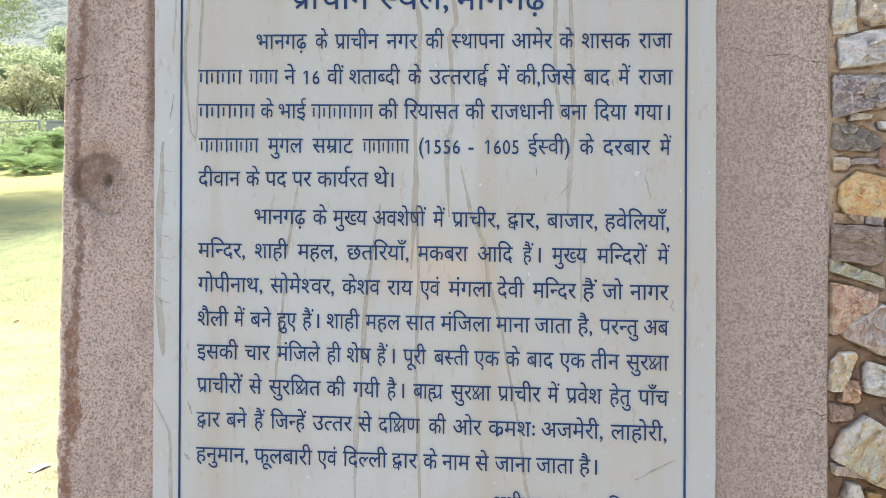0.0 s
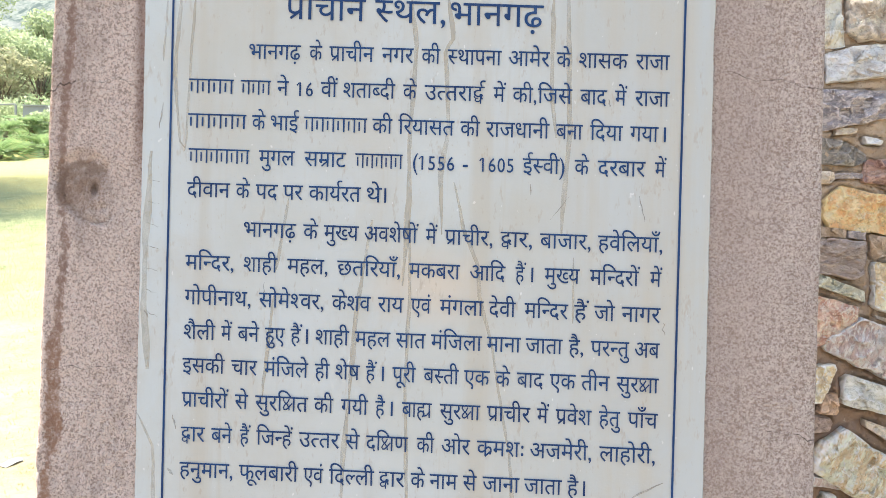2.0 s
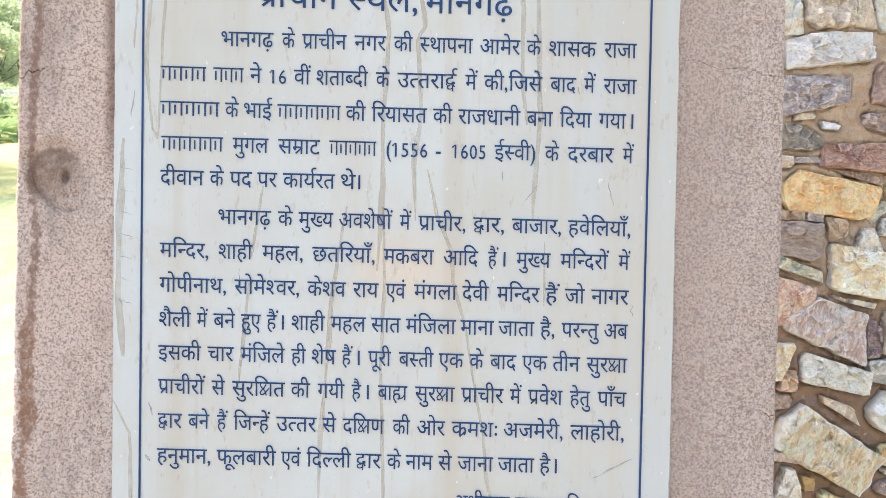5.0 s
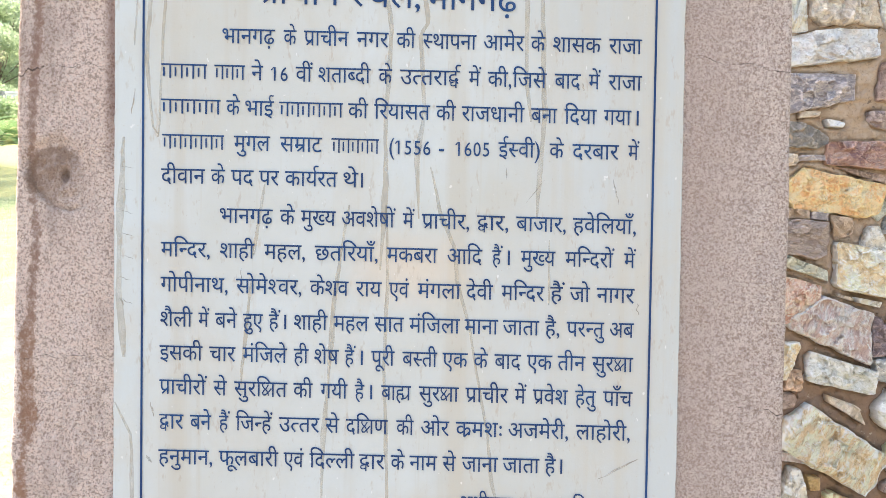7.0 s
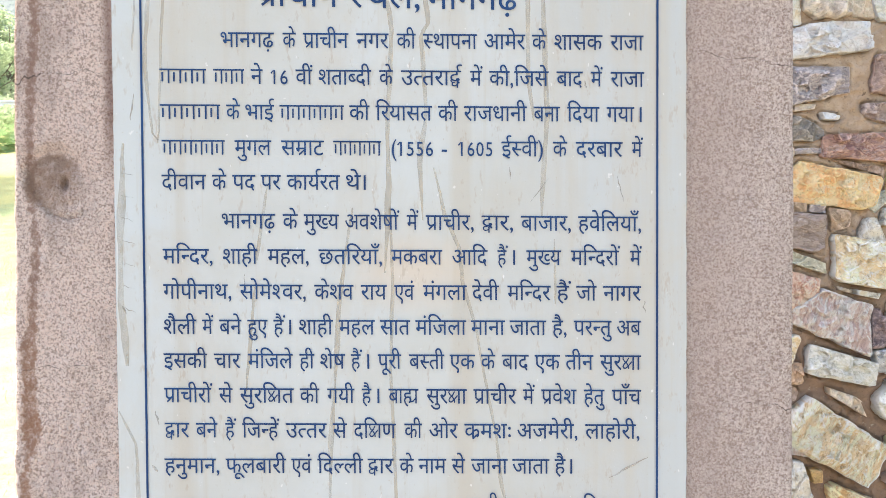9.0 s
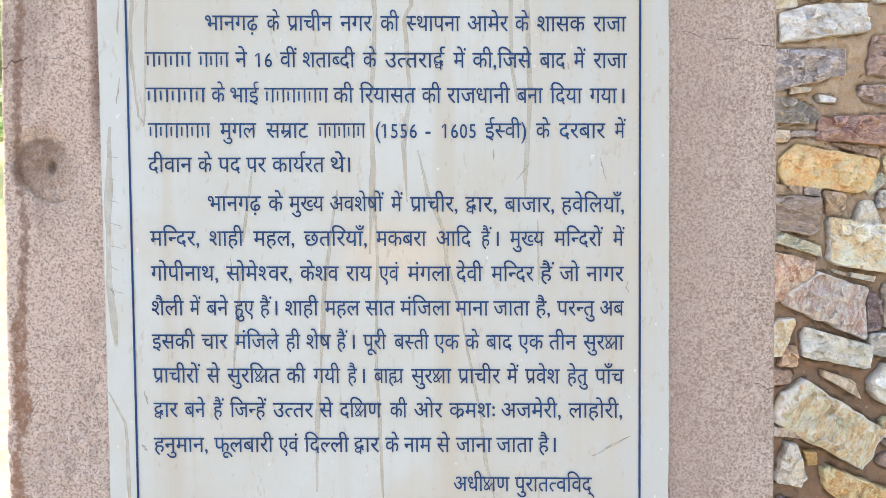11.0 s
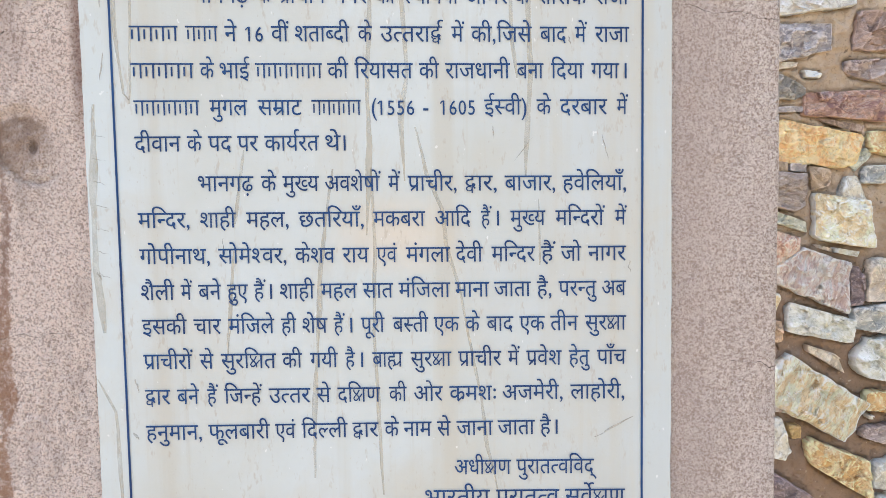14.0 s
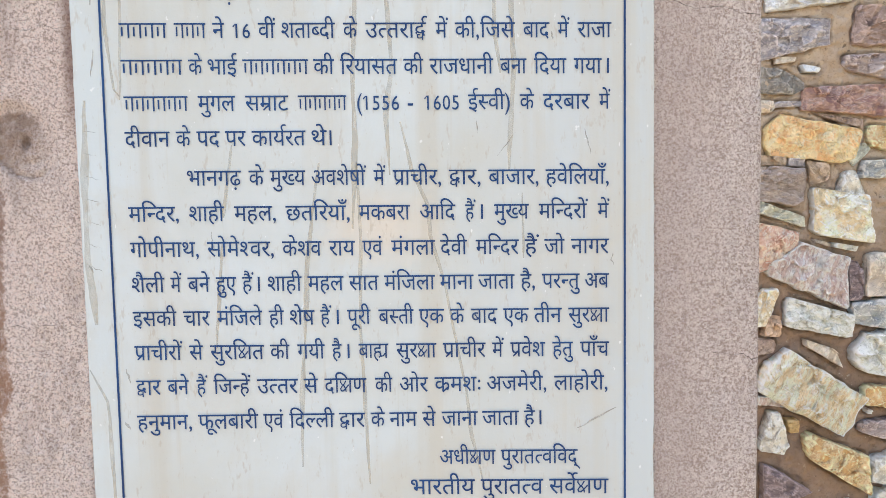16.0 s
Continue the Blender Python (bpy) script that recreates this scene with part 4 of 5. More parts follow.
stone(1.374, 1.548, 0.077, 0.092, -16, "grey", lean=-0.52, top=-0.56, right=0.12)
stone(1.464, 1.602, 0.123, 0.060, 1, "blue", tl=(0.1, 0.3))
stone(1.357, 1.343, 0.082, 0.018, -11, "pale", top=0.06, right=0.09)
stone(1.284, 1.357, 0.055, 0.010, -17, "greybrown", lean=-0.10, top=0.10, right=0.06)
stone(1.123, 1.347, 0.136, 0.135, 0, "red", lean=0.04, top=0.06, right=-0.28)
stone(1.226, 1.275, 0.306, 0.155, -22, "pink", lean=-0.22, right=0.05, tl=(0.44, 0.80), br=(0.03, 0.08), bl=(0.05, 0.05))
stone(1.394, 1.228, 0.045, 0.133, -1, "plum", lean=-0.23, top=-0.12, right=-0.06, tr=(0.3, 0.2), br=(0.2, 0.1))
stone(1.481, 1.246, 0.107, 0.146, -0, "greybrown", tl=(0.05, 0.1))
stone(1.274, 1.099, 0.236, 0.091, -14, "palegreen", lean=-0.06, right=-0.11, tl=(0.02, 0.05), br=(0.1, 0.08))
stone(1.451, 1.116, 0.136, 0.091, -1, "blue", lean=-0.05, right=0.26, tl=(0.05, 0.08))
stone(1.087, 1.142, 0.060, 0.127, 2, "tan", lean=0.53, top=0.39, tl=(0.3, 0.25), tr=(0.15, 0.12))
stone(1.116, 1.077, 0.052, 0.071, -0, "rust", lean=0.08, top=-0.14, tl=(0.15, 0.1), br=(0.1, 0.1))
stone(1.091, 1.008, 0.067, 0.050, 3, "umber", lean=0.16, top=0.14, right=-0.18, tr=(0.2, 0.4))
stone(1.289, 0.989, 0.123, 0.033, -26, "sand", lean=-0.27, top=-0.15, right=0.40, tr=(0.1, 0.2))
stone(1.465, 0.980, 0.155, 0.143, -6, "palegreen", lean=-0.11, right=0.16, tl=(0.28, 0.52), bl=(0.2, 0.22))
stone(1.245, 0.850, 0.355, 0.167, -31, "yellow", lean=-0.06, top=0.06, right=-0.07, tl=(0.15, 0.42))
stone(1.096, 0.821, 0.067, 0.032, -6, "pink", lean=-0.47, top=-0.41)
stone(1.127, 0.709, 0.077, 0.139, -11, "grey", lean=-0.36, top=-0.59, br=(0.3, 0.25), bl=(0.1, 0.1))
stone(1.189, 0.731, 0.031, 0.047, 5, "ochre", lean=-0.15, top=0.18, right=-0.05)
stone(1.490, 0.828, 0.112, 0.071, -5, "amber", lean=-0.05, right=0.12, tl=(0.1, 0.2))
stone(1.452, 0.775, 0.015, 0.014, -4, "chip", lean=-0.14, right=0.07)
stone(1.487, 0.715, 0.124, 0.058, -7, "mauve", top=-0.07, right=0.43, tl=(0.05, 0.3))
stone(1.344, 0.608, 0.252, 0.100, -27, "amber", lean=-0.24, top=-0.06, right=0.20, tl=(0.1, 0.2), bl=(0.1, 0.25))
stone(1.522, 0.573, 0.120, 0.104, 6, "grey", lean=0.07, right=0.27, tl=(0.1, 0.2))
stone(1.141, 0.526, 0.107, 0.143, 18, "plum", lean=-0.21, top=-0.68, right=-0.16, tr=(0.1, 0.2))
stone(1.361, 0.413, 0.167, 0.088, 5, "tan", lean=-0.27, top=-0.18, right=0.07)
stone(1.526, 0.460, 0.119, 0.090, 4, "palegreen", lean=0.06, right=0.12, tl=(0.2, 0.4))

# the rest of the wall's face, away from the sign
fill = random.Random(5)
kinds = list(STONE)
count = 0
for row in range(2500):
    if count > 245:
        break
    x, z = fill.uniform(0.3, 6.8), fill.uniform(0.12, 2.52)
    w, h = fill.uniform(0.14, 0.36), fill.uniform(0.09, 0.20)
    if 0.98 < x < 1.56 and 0.42 < z < 2.46:
        continue
    if all((abs(x - a) > 0.45 * w + b * 0.85 or abs(z - c) > 0.5 * h + d * 0.95) for a, c, b, d in TAKEN):
        stone(x, z, w, h, fill.uniform(-14, 14), fill.choice(kinds), 16, 3)
        count += 1


def make_mortar():
    """The wall's body of mud mortar, flush above and set further back below, with an open joint round each stone."""
    left, right, top = 0.15, 7.0, 2.64
    xs, zs = np.array(graded(left, right, 1.03, 1.53, 0.0055)), np.array(graded(-0.1, top, 0.45, 2.42, 0.0055))
    gx, gz = np.meshgrid(xs, zs)
    near = np.full(gx.shape, 1.0)
    for x, z, turn, outline in OUTLINES:
        if not (0.95 < x < 1.6 and 0.4 < z < 2.5):
            continue
        a = radians(turn)
        for p in outline:
            px, pz = x + p.x * math.cos(a) - p.y * math.sin(a), z + p.x * math.sin(a) + p.y * math.cos(a)
            i0, i1 = np.searchsorted(xs, (px - 0.02, px + 0.02))
            j0, j1 = np.searchsorted(zs, (pz - 0.02, pz + 0.02))
            near[j0:j1, i0:i1] = np.minimum(near[j0:j1, i0:i1], np.hypot(gx[j0:j1, i0:i1] - px, gz[j0:j1, i0:i1] - pz))
    verts = []
    for j, z in enumerate(zs):
        deep = 0.010 * min(1.0, max(0.0, (1.75 - z) * 3)) + 0.008 * min(1.0, max(0.0, (1.25 - z) * 4))
        for i, x in enumerate(xs):
            d = 0.010 * n3(x * 9, 0, z * 9) + 0.008 * n3(x * 28, 3, z * 28) + 0.006 * n3(x * 60, 5, z * 60) + 0.003 * n3(x * 130, 5, z * 130)
            joint = 0.024 * max(0.0, 1 - near[j, i] / 0.011) * (0.6 + 0.9 * n3(x * 24, 8, z * 24))
            verts.append((x, 2.613 + deep + d + max(0.0, joint), z))
    w, h = len(xs), len(zs)
    faces = [(j * w + i, j * w + i + 1, (j + 1) * w + i + 1, (j + 1) * w + i) for j in range(h - 1) for i in range(w - 1)]
    rim = [i for i in range(w)] + [j * w + w - 1 for j in range(1, h)] + [(h - 1) * w + i for i in range(w - 2, -1, -1)] + [j * w for j in range(h - 2, 0, -1)]
    n, m = len(verts), len(rim)
    verts += [(verts[k][0], 3.2, verts[k][2]) for k in rim]
    faces += [(rim[(k + 1) % m], rim[k], n + k, n + (k + 1) % m) for k in range(m)]
    faces.append([n + k for k in range(m)])
    part("mortar", mesh_of("mortar", verts, faces, MORTAR, True), wall, "rough brown mud mortar")


make_mortar()


# ---- lawn, palms, trees and hills ----
def blade_set(name, spots, label, category, material, tall, wide, seed):
    rnd = random.Random(seed)
    vs, fs = [], []
    for x, y in spots:
        z = ground_z(x, y) - 0.005
        a, h = rnd.uniform(0, 6.28), tall * rnd.uniform(0.5, 1.2)
        dx, dy = math.cos(a) * wide, math.sin(a) * wide
        bx, by = rnd.uniform(-h, h) * 0.6, rnd.uniform(-h, h) * 0.6
        n = len(vs)
        vs += [(x - dx, y - dy, z), (x + dx, y + dy, z), (x + bx, y + by, z + h)]
        fs.append((n, n + 1, n + 2))
    tagged(new(name, mesh_of(name, vs, fs, material)), label, category, kind="stuff")


def wedge_spot(rnd, y0, y1):
    y = rnd.uniform(y0, y1)
    return -rnd.uniform(0.48, 0.86) * y, y


rnd = random.Random(11)
blade_set("grass", [wedge_spot(rnd, 7.0, 22) for k in range(16000)], "short green lawn grass", "grass", LEAF, 0.026, 0.006, 1)
blade_set("dry_grass", [wedge_spot(rnd, 3.0, 9.0) for k in range(5000)], "sparse dry yellow grass on bare soil", "grass", LEAF_DRY, 0.025, 0.004, 2)


def tube(vs, fs, path, radii, sides=7):
    base = len(vs)
    for p, r in zip(path, radii):
        for k in range(sides):
            a = 2 * math.pi * k / sides
            vs.append((p[0] + r * math.cos(a), p[1] + r * math.sin(a), p[2]))
    for j in range(len(path) - 1):
        for k in range(sides):
            q = (k + 1) % sides
            fs.append((base + j * sides + k, base + j * sides + q, base + (j + 1) * sides + q, base + (j + 1) * sides + k))


def leaf_cloud(vs, fs, centre, radius, count, size, rnd, flat=0.75):
    """Small leaves through a loose clump, denser towards its outside."""
    for k in range(count):
        d = Vector((rnd.gauss(0, 1), rnd.gauss(0, 1), rnd.gauss(0, 1))).normalized() * radius * rnd.uniform(0.35, 1.0) ** 0.6
        p = Vector(centre) + Vector((d.x, d.y, d.z * flat))
        u = Vector((rnd.gauss(0, 1), rnd.gauss(0, 1), rnd.gauss(0, 0.7))).normalized()
        v = u.cross(Vector((rnd.gauss(0, 1), rnd.gauss(0, 1), rnd.gauss(0, 1)))).normalized()
        s = size * rnd.uniform(0.6, 1.4)
        n = len(vs)
        vs.extend([tuple(p - u * s), tuple(p + v * s * 0.45), tuple(p + u * s), tuple(p - v * s * 0.45)])
        fs.append((n, n + 1, n + 2, n + 3))


def tree(x, y, tall, spread, clumps, leaves, size, material, label, seed, clear=0.35, lean=(0, 0)):
    """Tapered trunk with limbs, and a crown of loose leaf clumps with gaps."""
    rnd = random.Random(seed)
    z = ground_z(x, y) - 0.1
    root = tagged(new("tree"), label, "tree")
    root.location = (x, y, z)
    vs, fs = [], []
    fork = Vector((lean[0] * 0.4, lean[1] * 0.4, tall * clear))
    r0 = tall * 0.028
    tube(vs, fs, [(0, 0, 0), tuple(fork * 0.5 + Vector((r0 * 0.6, 0, 0))), tuple(fork)], [r0 * 1.3, r0, r0 * 0.8])
    heads = []
    for k in range(clumps):
        a, f = rnd.uniform(0, 6.28), rnd.uniform(0.25, 1.0)
        up = rnd.uniform(clear + 0.12, 0.97)
        reach = spread * f * math.sqrt(max(0.05, 1 - ((up - 0.62) / 0.42) ** 2))
        head = Vector((math.cos(a) * reach + lean[0], math.sin(a) * reach + lean[1], tall * up))
        mid = fork.lerp(head, 0.5) + Vector((rnd.uniform(-1, 1), rnd.uniform(-1, 1), rnd.uniform(-0.2, 0.8))) * spread * 0.14
        tube(vs, fs, [tuple(fork), tuple(mid), tuple(head)], [r0 * 0.5, r0 * 0.27, r0 * 0.07], 5)
        heads.append(head)
    part("trunk", mesh_of("trunk", vs, fs, BARK, True), root, "dark branching trunk")
    vs, fs = [], []
    for head in heads:
        leaf_cloud(vs, fs, head, spread * rnd.uniform(0.22, 0.42), leaves, size, rnd)
    part("crown", mesh_of("crown", vs, fs, material), root)
    return root


def palm(x, y, trunk, frond, count, label, seed):
    """Short palm: ringed trunk and arching fronds with leaflets."""
    rnd = random.Random(seed)
    root = tagged(new("palm"), label, "palm", "palms on the lawn")
    root.location = (x, y, ground_z(x, y) - 0.03)
    vs, fs = [], []
    steps = 9
    tube(vs, fs, [(0.02 * math.sin(k), 0, trunk * k / steps) for k in range(steps + 1)], [0.06 * (1 + 0.22 * (k % 2)) for k in range(steps + 1)], 8)
    part("trunk", mesh_of("trunk", vs, fs, BARK), root)
    for k in range(count):
        a = 2.4 * k + rnd.uniform(-0.3, 0.3)
        rise = rnd.uniform(-0.1, 1.15)
        vs, fs = [], []
        d = Vector((math.cos(a), math.sin(a), 0))
        side = Vector((-d.y, d.x, 0))
        long = frond * rnd.uniform(0.95, 1.35)
        spine = [d * long * f * math.cos(rise * (1 - f * 0.5)) + Vector((0, 0, long * (math.sin(rise) * f - 0.55 * f * f) + trunk)) for f in [j / 14 for j in range(15)]]
        for j in range(14):
            p, q = spine[j], spine[j + 1]
            n = len(vs)
            vs += [tuple(p - side * 0.008), tuple(p + side * 0.008), tuple(q + side * 0.006), tuple(q - side * 0.006)]
            fs.append((n, n + 1, n + 2, n + 3))
            if j > 1:
                for s in (-1, 1):
                    tip = p + side * s * long * 0.30 * math.sin(math.pi * (0.15 + 0.8 * j / 14)) + (q - p) * 1.6 + Vector((0, 0, 0.05 * long))
                    n = len(vs)
                    vs += [tuple(p), tuple(p + (q - p) * 0.8), tuple(tip)]
                    fs.append((n, n + 1, n + 2))
        part("frond", mesh_of("frond", vs, fs, FROND), root)


def shrub(x, y, wide, tall, material, label, seed, leaves=900, size=0.07):
    rnd = random.Random(seed)
    root = tagged(new("shrub"), label, "shrub", "shrubs under the hill")
    root.location = (x, y, ground_z(x, y) - 0.05)
    vs, fs = [], []
    heads = [Vector((rnd.uniform(-1, 1) * wide * 0.4, rnd.uniform(-1, 1) * wide * 0.4, tall * rnd.uniform(0.35, 0.8))) for k in range(7)]
    for head in heads:
        tube(vs, fs, [(0, 0, 0), tuple(head * 0.5), tuple(head)], [0.035, 0.025, 0.008], 5)
    part("stem", mesh_of("stem", vs, fs, BARK, True), root)
    vs, fs = [], []
    for head in heads:
        leaf_cloud(vs, fs, head, wide * rnd.uniform(0.22, 0.34), leaves // 7, size, rnd, 0.85)
    part("foliage", mesh_of("foliage", vs, fs, material), root)


def on(px, y):
    """x of a place at distance y, by its bearing from the sign's reader (0 to 110 across the gap)."""
    return -(0.702 - 0.00118 * px) * y


for k, (px, y, trunk, frond) in enumerate([(46, 20.6, 0.14, 0.78), (52, 23.0, 0.62, 0.62), (82, 24.5, 0.62, 0.72), (95, 21.8, 0.24, 0.85), (10, 22.0, 0.22, 0.95),
                                          (28, 24.0, 0.25, 0.8), (72, 22.6, 0.15, 0.7), (-25, 22.0, 0.4, 0.8), (128, 23.0, 0.4, 0.8)]):
    palm(on(px, y), y, trunk, frond, 22, "young palm with a bare trunk behind the lawn" if trunk > 0.5 else "low bushy green palm at the lawn's edge", k + 1)

for k, (px, y, w, t, mat) in enumerate([(18, 25.5, 1.6, 0.9, LEAF_DARK), (100, 25.0, 1.5, 0.9, LEAF_DARK), (60, 27, 1.7, 0.7, LEAF), (-20, 26, 1.8, 1.0, LEAF), (135, 26, 1.8, 1.0, LEAF),
                                        (95, 31.4, 1.3, 0.75, LEAF), (108, 31.6, 1.3, 0.70, LEAF_DARK), (121, 31.5, 1.3, 0.72, LEAF), (134, 31.5, 1.4, 0.72, LEAF),
                                        (30, 36, 2.4, 1.5, LEAF), (75, 37, 2.2, 1.4, LEAF_DARK), (105, 36, 2.2, 1.6, LEAF), (2, 37, 2.2, 1.5, LEAF_DARK), (52, 35.5, 2.0, 1.1, LEAF)]):
    shrub(on(px, y), y, w, t, mat, "leafy green shrub on the slope", 20 + k)

# shade tree beside the view, its drooping outer twigs reaching in
tree(-12.6, 13.9, 8.6, 3.25, 60, 1900, 0.03, LEAF_DARK, "spreading tree with light green drooping foliage", 31, 0.36)
tree(on(48, 40), 40, 3.6, 2.0, 20, 200, 0.10, LEAF_DRY, "low tree with dark crooked branches and thin foliage", 32, 0.25)
tree(on(92, 43), 43, 4.6, 2.2, 22, 260, 0.10, LEAF, "low tree with yellow-green foliage on the slope", 33, 0.25)
tree(on(4, 42), 42, 4.2, 2.0, 22, 260, 0.10, LEAF, "low tree with yellow-green foliage on the slope", 34, 0.25)
tree(on(70, 52), 52, 5.5, 3.0, 26, 300, 0.13, LEAF, "low tree with light green foliage on the hill", 35, 0.25)
tree(on(25, 54), 54, 5.2, 3.0, 26, 300, 0.13, LEAF_DRY, "low tree with thin dry foliage on the hill", 36, 0.25)
tree(on(105, 60), 60, 6.5, 3.2, 26, 300, 0.14, LEAF, "low tree with light green foliage on the hill", 37, 0.25)
tree(on(14, 64), 64, 7.2, 3.4, 26, 300, 0.15, LEAF, "pale green tree high on the hillside", 39, 0.22)
tree(on(58, 68), 68, 7.0, 3.6, 26, 300, 0.15, LEAF_DRY, "pale dry-leaved tree high on the hillside", 40, 0.22)
tree(on(120, 58), 58, 7.6, 3.2, 28, 300, 0.14, LEAF, "tall yellow-green tree on the hillside", 41, 0.25)
tree(on(-30, 47), 47, 6.0, 3.0, 26, 260, 0.12, LEAF, "low tree with light green foliage on the hill", 38, 0.25)


def fence():
    """Pale low rail on posts across the slope behind the palms."""
    root = tagged(new("fence"), "pale concrete rail on low posts across the slope", "fence")
    xs = [-34.7 + 2.0 * k for k in range(8)]
    y = 33.0
    for a, b in zip(xs, xs[1:]):
        bm = bmesh.new()
        bmesh.ops.create_cube(bm, size=1)
        za, zb = ground_z(a, y) + 1.02, ground_z(b, y) + 1.02
        bmesh.ops.transform(bm, matrix=Matrix.Translation(((a + b) / 2, y, (za + zb) / 2)) @ Matrix.Rotation(-math.atan2(zb - za, b - a), 4, "Y") @ Matrix.Diagonal((2.0, 0.07, 0.075, 1)), verts=bm.verts)
        bmesh.ops.bevel(bm, geom=bm.edges[:], offset=0.015, segments=1, affect="EDGES")
        part("rail", bm_mesh("rail", bm, CONCRETE), root)
    for a in xs:
        bm = bmesh.new()
        bmesh.ops.create_cube(bm, size=1)
        bmesh.ops.transform(bm, matrix=Matrix.Translation((a, y, ground_z(a, y) + 0.48)) @ Matrix.Diagonal((0.09, 0.09, 1.05, 1)), verts=bm.verts)
        bmesh.ops.bevel(bm, geom=bm.edges[:], offset=0.015, segments=1, affect="EDGES")
        part("post", bm_mesh("post", bm, CONCRETE), root)


fence()


def parapet(x0, x1, y, high, material, label):
    """A low block of masonry at the rail's end: body with a slightly wider coping."""
    root = tagged(new("parapet_block"), label, "parapet")
    z = min(ground_z(x0, y), ground_z(x1, y)) - 0.1
    for name, wide, low, up in (("body", 0.0, 0.0, high - z - 0.09), ("coping", 0.035, high - z - 0.09, high - z)):
        bm = bmesh.new()
        bmesh.ops.create_cube(bm, size=1)
        bmesh.ops.transform(bm, matrix=Matrix.Translation((0, 0, (low + up) / 2)) @ Matrix.Diagonal((x1 - x0 - 0.08 + wide, 0.4 + 2 * wide, up - low, 1)), verts=bm.verts)
        bmesh.ops.bevel(bm, geom=bm.edges[:], offset=0.02, segments=2, affect="EDGES")
        part(name, bm_mesh(name, bm, material), root)
    root.location = ((x0 + x1) / 2, y, z)


parapet(-20.30, -19.20, 33.0, 7.25, CONCRETE, "low grey concrete block at the end of the rail")
parapet(-19.14, -17.2, 33.0, 7.22, STONE["pink"], "low pinkish stone parapet beside the grey block")


def hill_scrub():
    """Low scrub over the slope behind the trees, clump by clump."""
    rnd = random.Random(77)
    vs, fs = [], []
    for k in range(1300):
        y = rnd.uniform(50, 150)
        x = -rnd.uniform(0.50, 0.84) * y
        r = rnd.uniform(0.6, 1.7)
        leaf_cloud(vs, fs, (x, y, ground_z(x, y) + r * 0.5), r, 60, 0.22, rnd, 0.8)
    tagged(new("hill_scrub", mesh_of("hill_scrub", vs, fs, LEAF_SCRUB)), "grey-green scrub covering the foot of the hill", "scrub", kind="stuff")


def hill_backdrop():
    """The far hillside, paled by a faint glow in place of distance haze."""
    m = Mat("far_hillside", 1.0, 0.0)
    tuft = m.noise(0.30, 7, 0.75, m.at((1, 0.5, 1.0)))
    rock = m.noise(0.05, 6, 0.65, m.at((1, 0.5, 2.4), (0, 14, 0)), 0.8)
    base = m.mix(m.ramp(tuft, (0.44, 0.0), (0.56, 1.0)), (0.035, 0.05, 0.048), (0.135, 0.15, 0.135))
    base = m.mix(m.ramp(rock, (0.50, 0.0), (0.62, 0.6)), base, (0.165, 0.17, 0.168))
    m.colour(base)
    # bluish emission stands in for the haze over the hill
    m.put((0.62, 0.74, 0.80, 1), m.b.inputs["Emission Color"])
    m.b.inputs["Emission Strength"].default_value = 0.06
    verts, faces = [], []
    cols, rows = 140, 70
    for j in range(rows):
        for i in range(cols):
            x, up = -420 + 600 * i / (cols - 1), j / (rows - 1)
            y = 190 + 240 * up + 22 * n3(x * 0.012, up * 2.2, 5)
            z = 8 + 190 * up ** 0.9 * (0.85 + 0.3 * n3(x * 0.006, 0, 8)) + 5 * n3(x * 0.06, up * 14, 2) + 2 * n3(x * 0.2, up * 40, 6)
            verts.append((x, y, z))
    faces = [(j * cols + i, j * cols + i + 1, (j + 1) * cols + i + 1, (j + 1) * cols + i) for j in range(rows - 1) for i in range(cols - 1)]
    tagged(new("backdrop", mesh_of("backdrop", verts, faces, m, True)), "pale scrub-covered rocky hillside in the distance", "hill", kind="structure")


LEAF_SCRUB = leaf_material("scrub_leaf", (0.22, 0.26, 0.16), (0.34, 0.37, 0.24))
hill_scrub()
hill_backdrop()


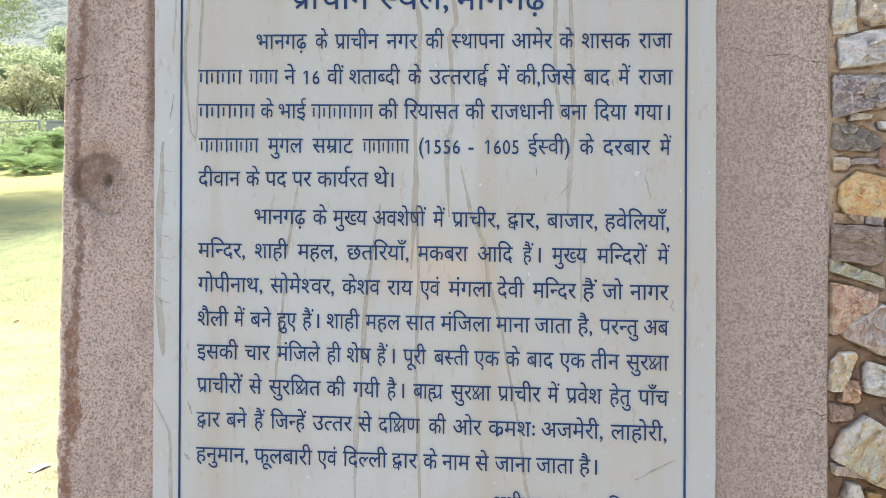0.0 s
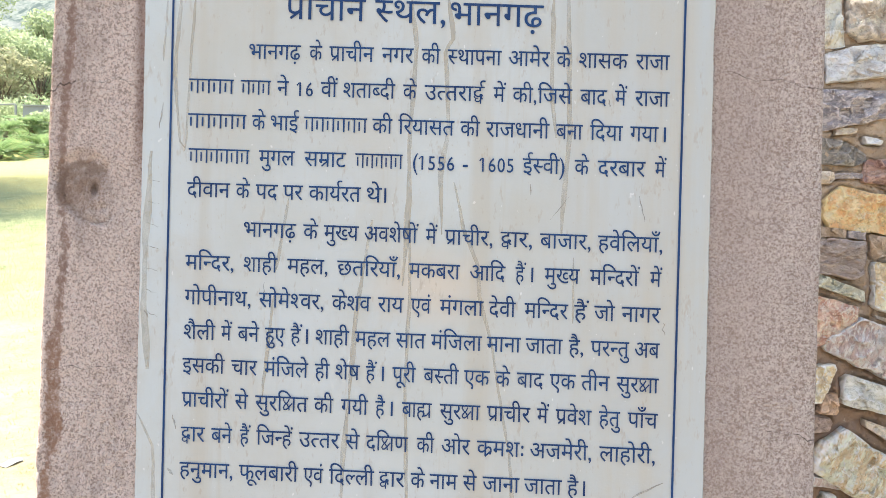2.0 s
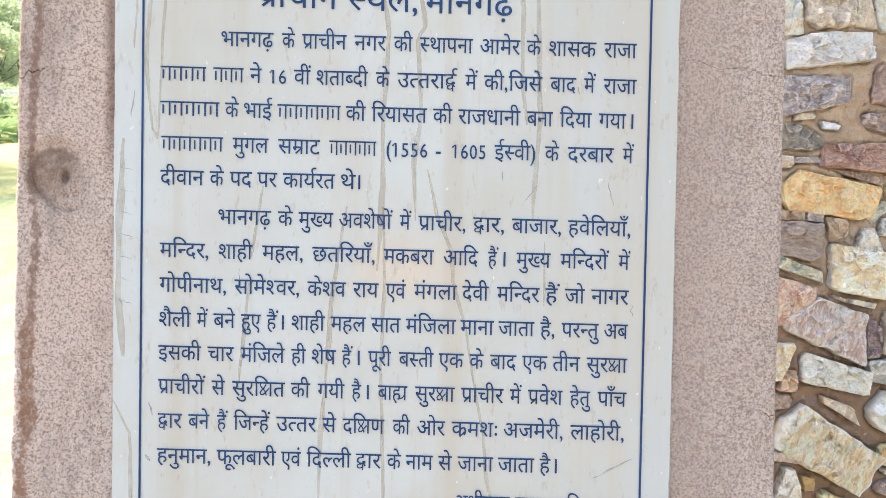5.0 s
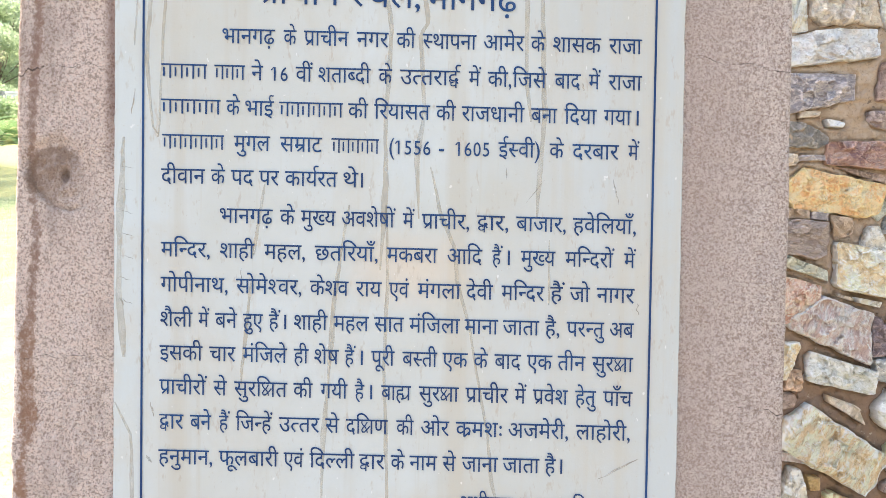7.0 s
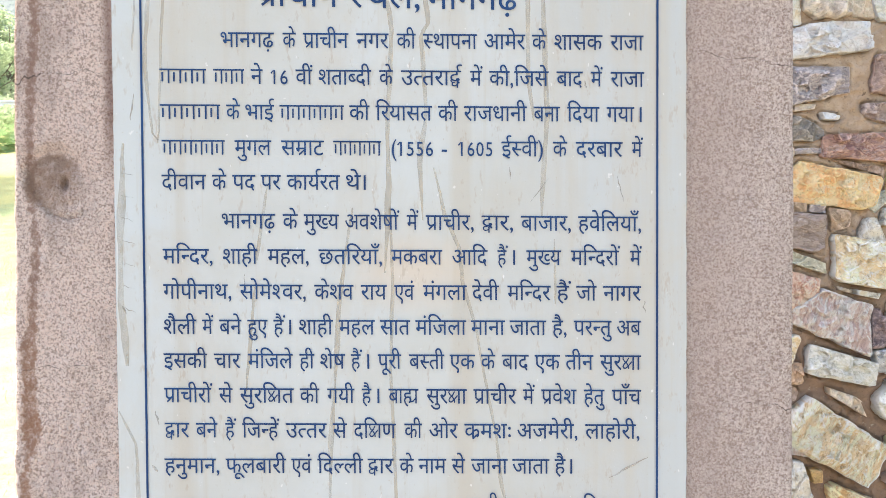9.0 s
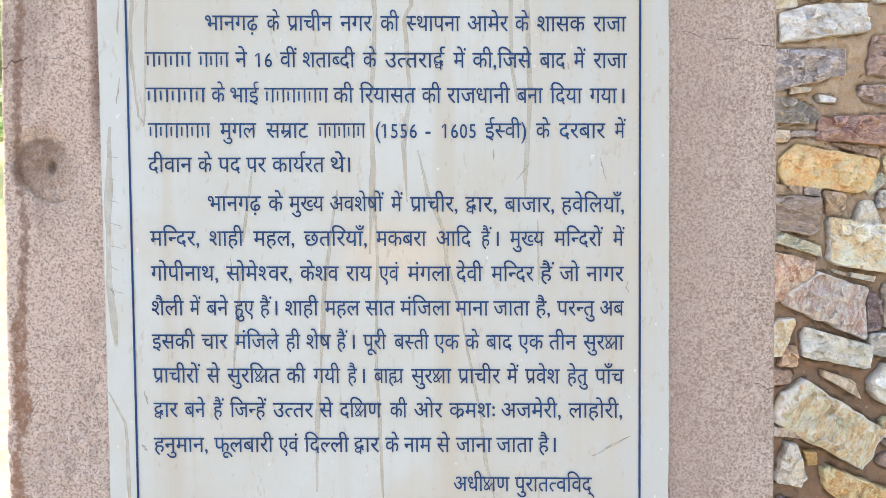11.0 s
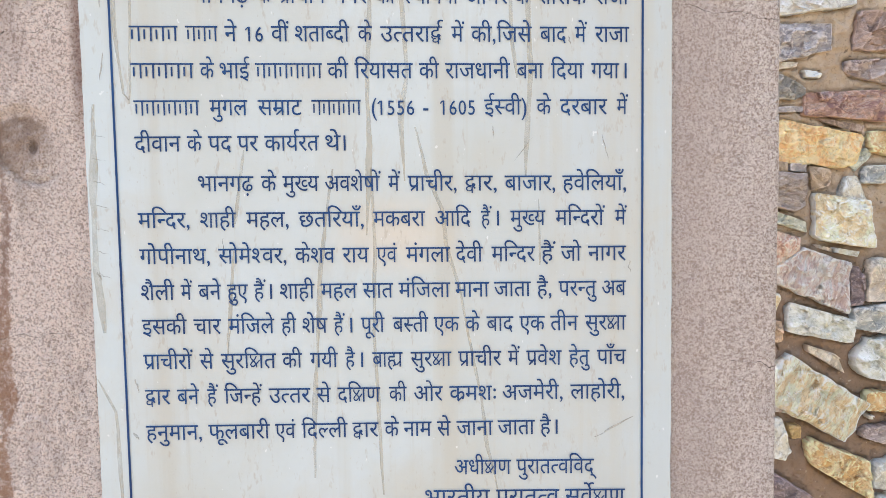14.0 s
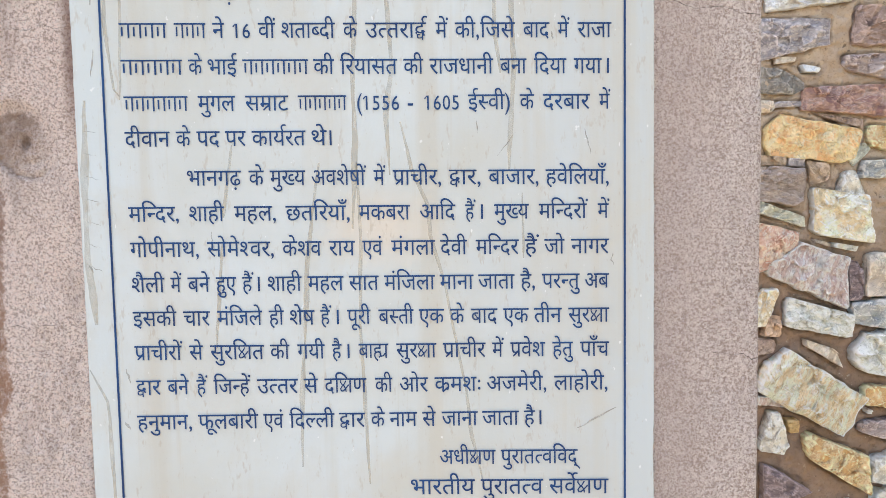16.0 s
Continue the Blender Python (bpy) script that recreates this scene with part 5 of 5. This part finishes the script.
def litter(x, y, size, seed, name, label, category, material, lift=0.3):
    rnd = random.Random(seed)
    bm = bmesh.new()
    bmesh.ops.create_grid(bm, x_segments=5, y_segments=4, size=size)
    for v in bm.verts:
        v.co.y *= 0.6
        u, t = v.co.x / size, v.co.y / (0.6 * size)
        v.co.z = size * lift * (2.2 - u * u - t * t + 0.5 * math.sin(u * 2.6 + seed) + rnd.uniform(-0.2, 0.2))
        v.co.x += rnd.uniform(-0.1, 0.1) * size
    bmesh.ops.rotate(bm, verts=bm.verts, cent=(0, 0, 0), matrix=Matrix.Rotation(rnd.uniform(0, 6), 3, "Z"))
    bmesh.ops.solidify(bm, geom=bm.faces[:], thickness=0.002)
    ob = tagged(new(name, bm_mesh(name, bm, material, True)), label, category)
    ob.location = (x, y, ground_z(x, y) + 0.004)
    ob.rotation_euler = (math.atan((ground_z(x, y + 0.05) - ground_z(x, y - 0.05)) / 0.1), 0, 0)


PAPER = Mat("white_paper", 0.7, 0.3)
PAPER.colour(PAPER.mix(PAPER.noise(30), (0.70, 0.69, 0.66), (0.82, 0.81, 0.79)))
DRYLEAF = Mat("fallen_leaf", 0.8, 0.2)
DRYLEAF.colour(DRYLEAF.mix(DRYLEAF.noise(30), (0.16, 0.10, 0.05), (0.30, 0.20, 0.10)))
litter(on(66, 4.3), 4.3, 0.055, 3, "paper_scrap", "crumpled white paper scrap on the dry lawn", "litter", PAPER, 0.09)
for k in range(9):
    lx, ly = wedge_spot(rnd, 6.0, 12)
    litter(lx, ly, rnd.uniform(0.012, 0.024), k, "fallen_leaf", "curled brown fallen leaf on the lawn", "leaf", DRYLEAF)


def boulder(x, y, size, seed):
    bm = bmesh.new()
    bmesh.ops.create_icosphere(bm, subdivisions=3, radius=size)
    for v in bm.verts:
        v.co *= 1 + 0.35 * noise.noise(v.co * (1.5 / size) + Vector((seed, 0, 0)))
        v.co.z *= 0.9
    ob = tagged(new("boulder", bm_mesh("boulder", bm, STONE["grey"])), "grey boulder at the lawn's edge", "rock")
    ob.location = (x, y, ground_z(x, y) + size * 0.45)


boulder(on(1, 20.8), 20.8, 0.16, 4)
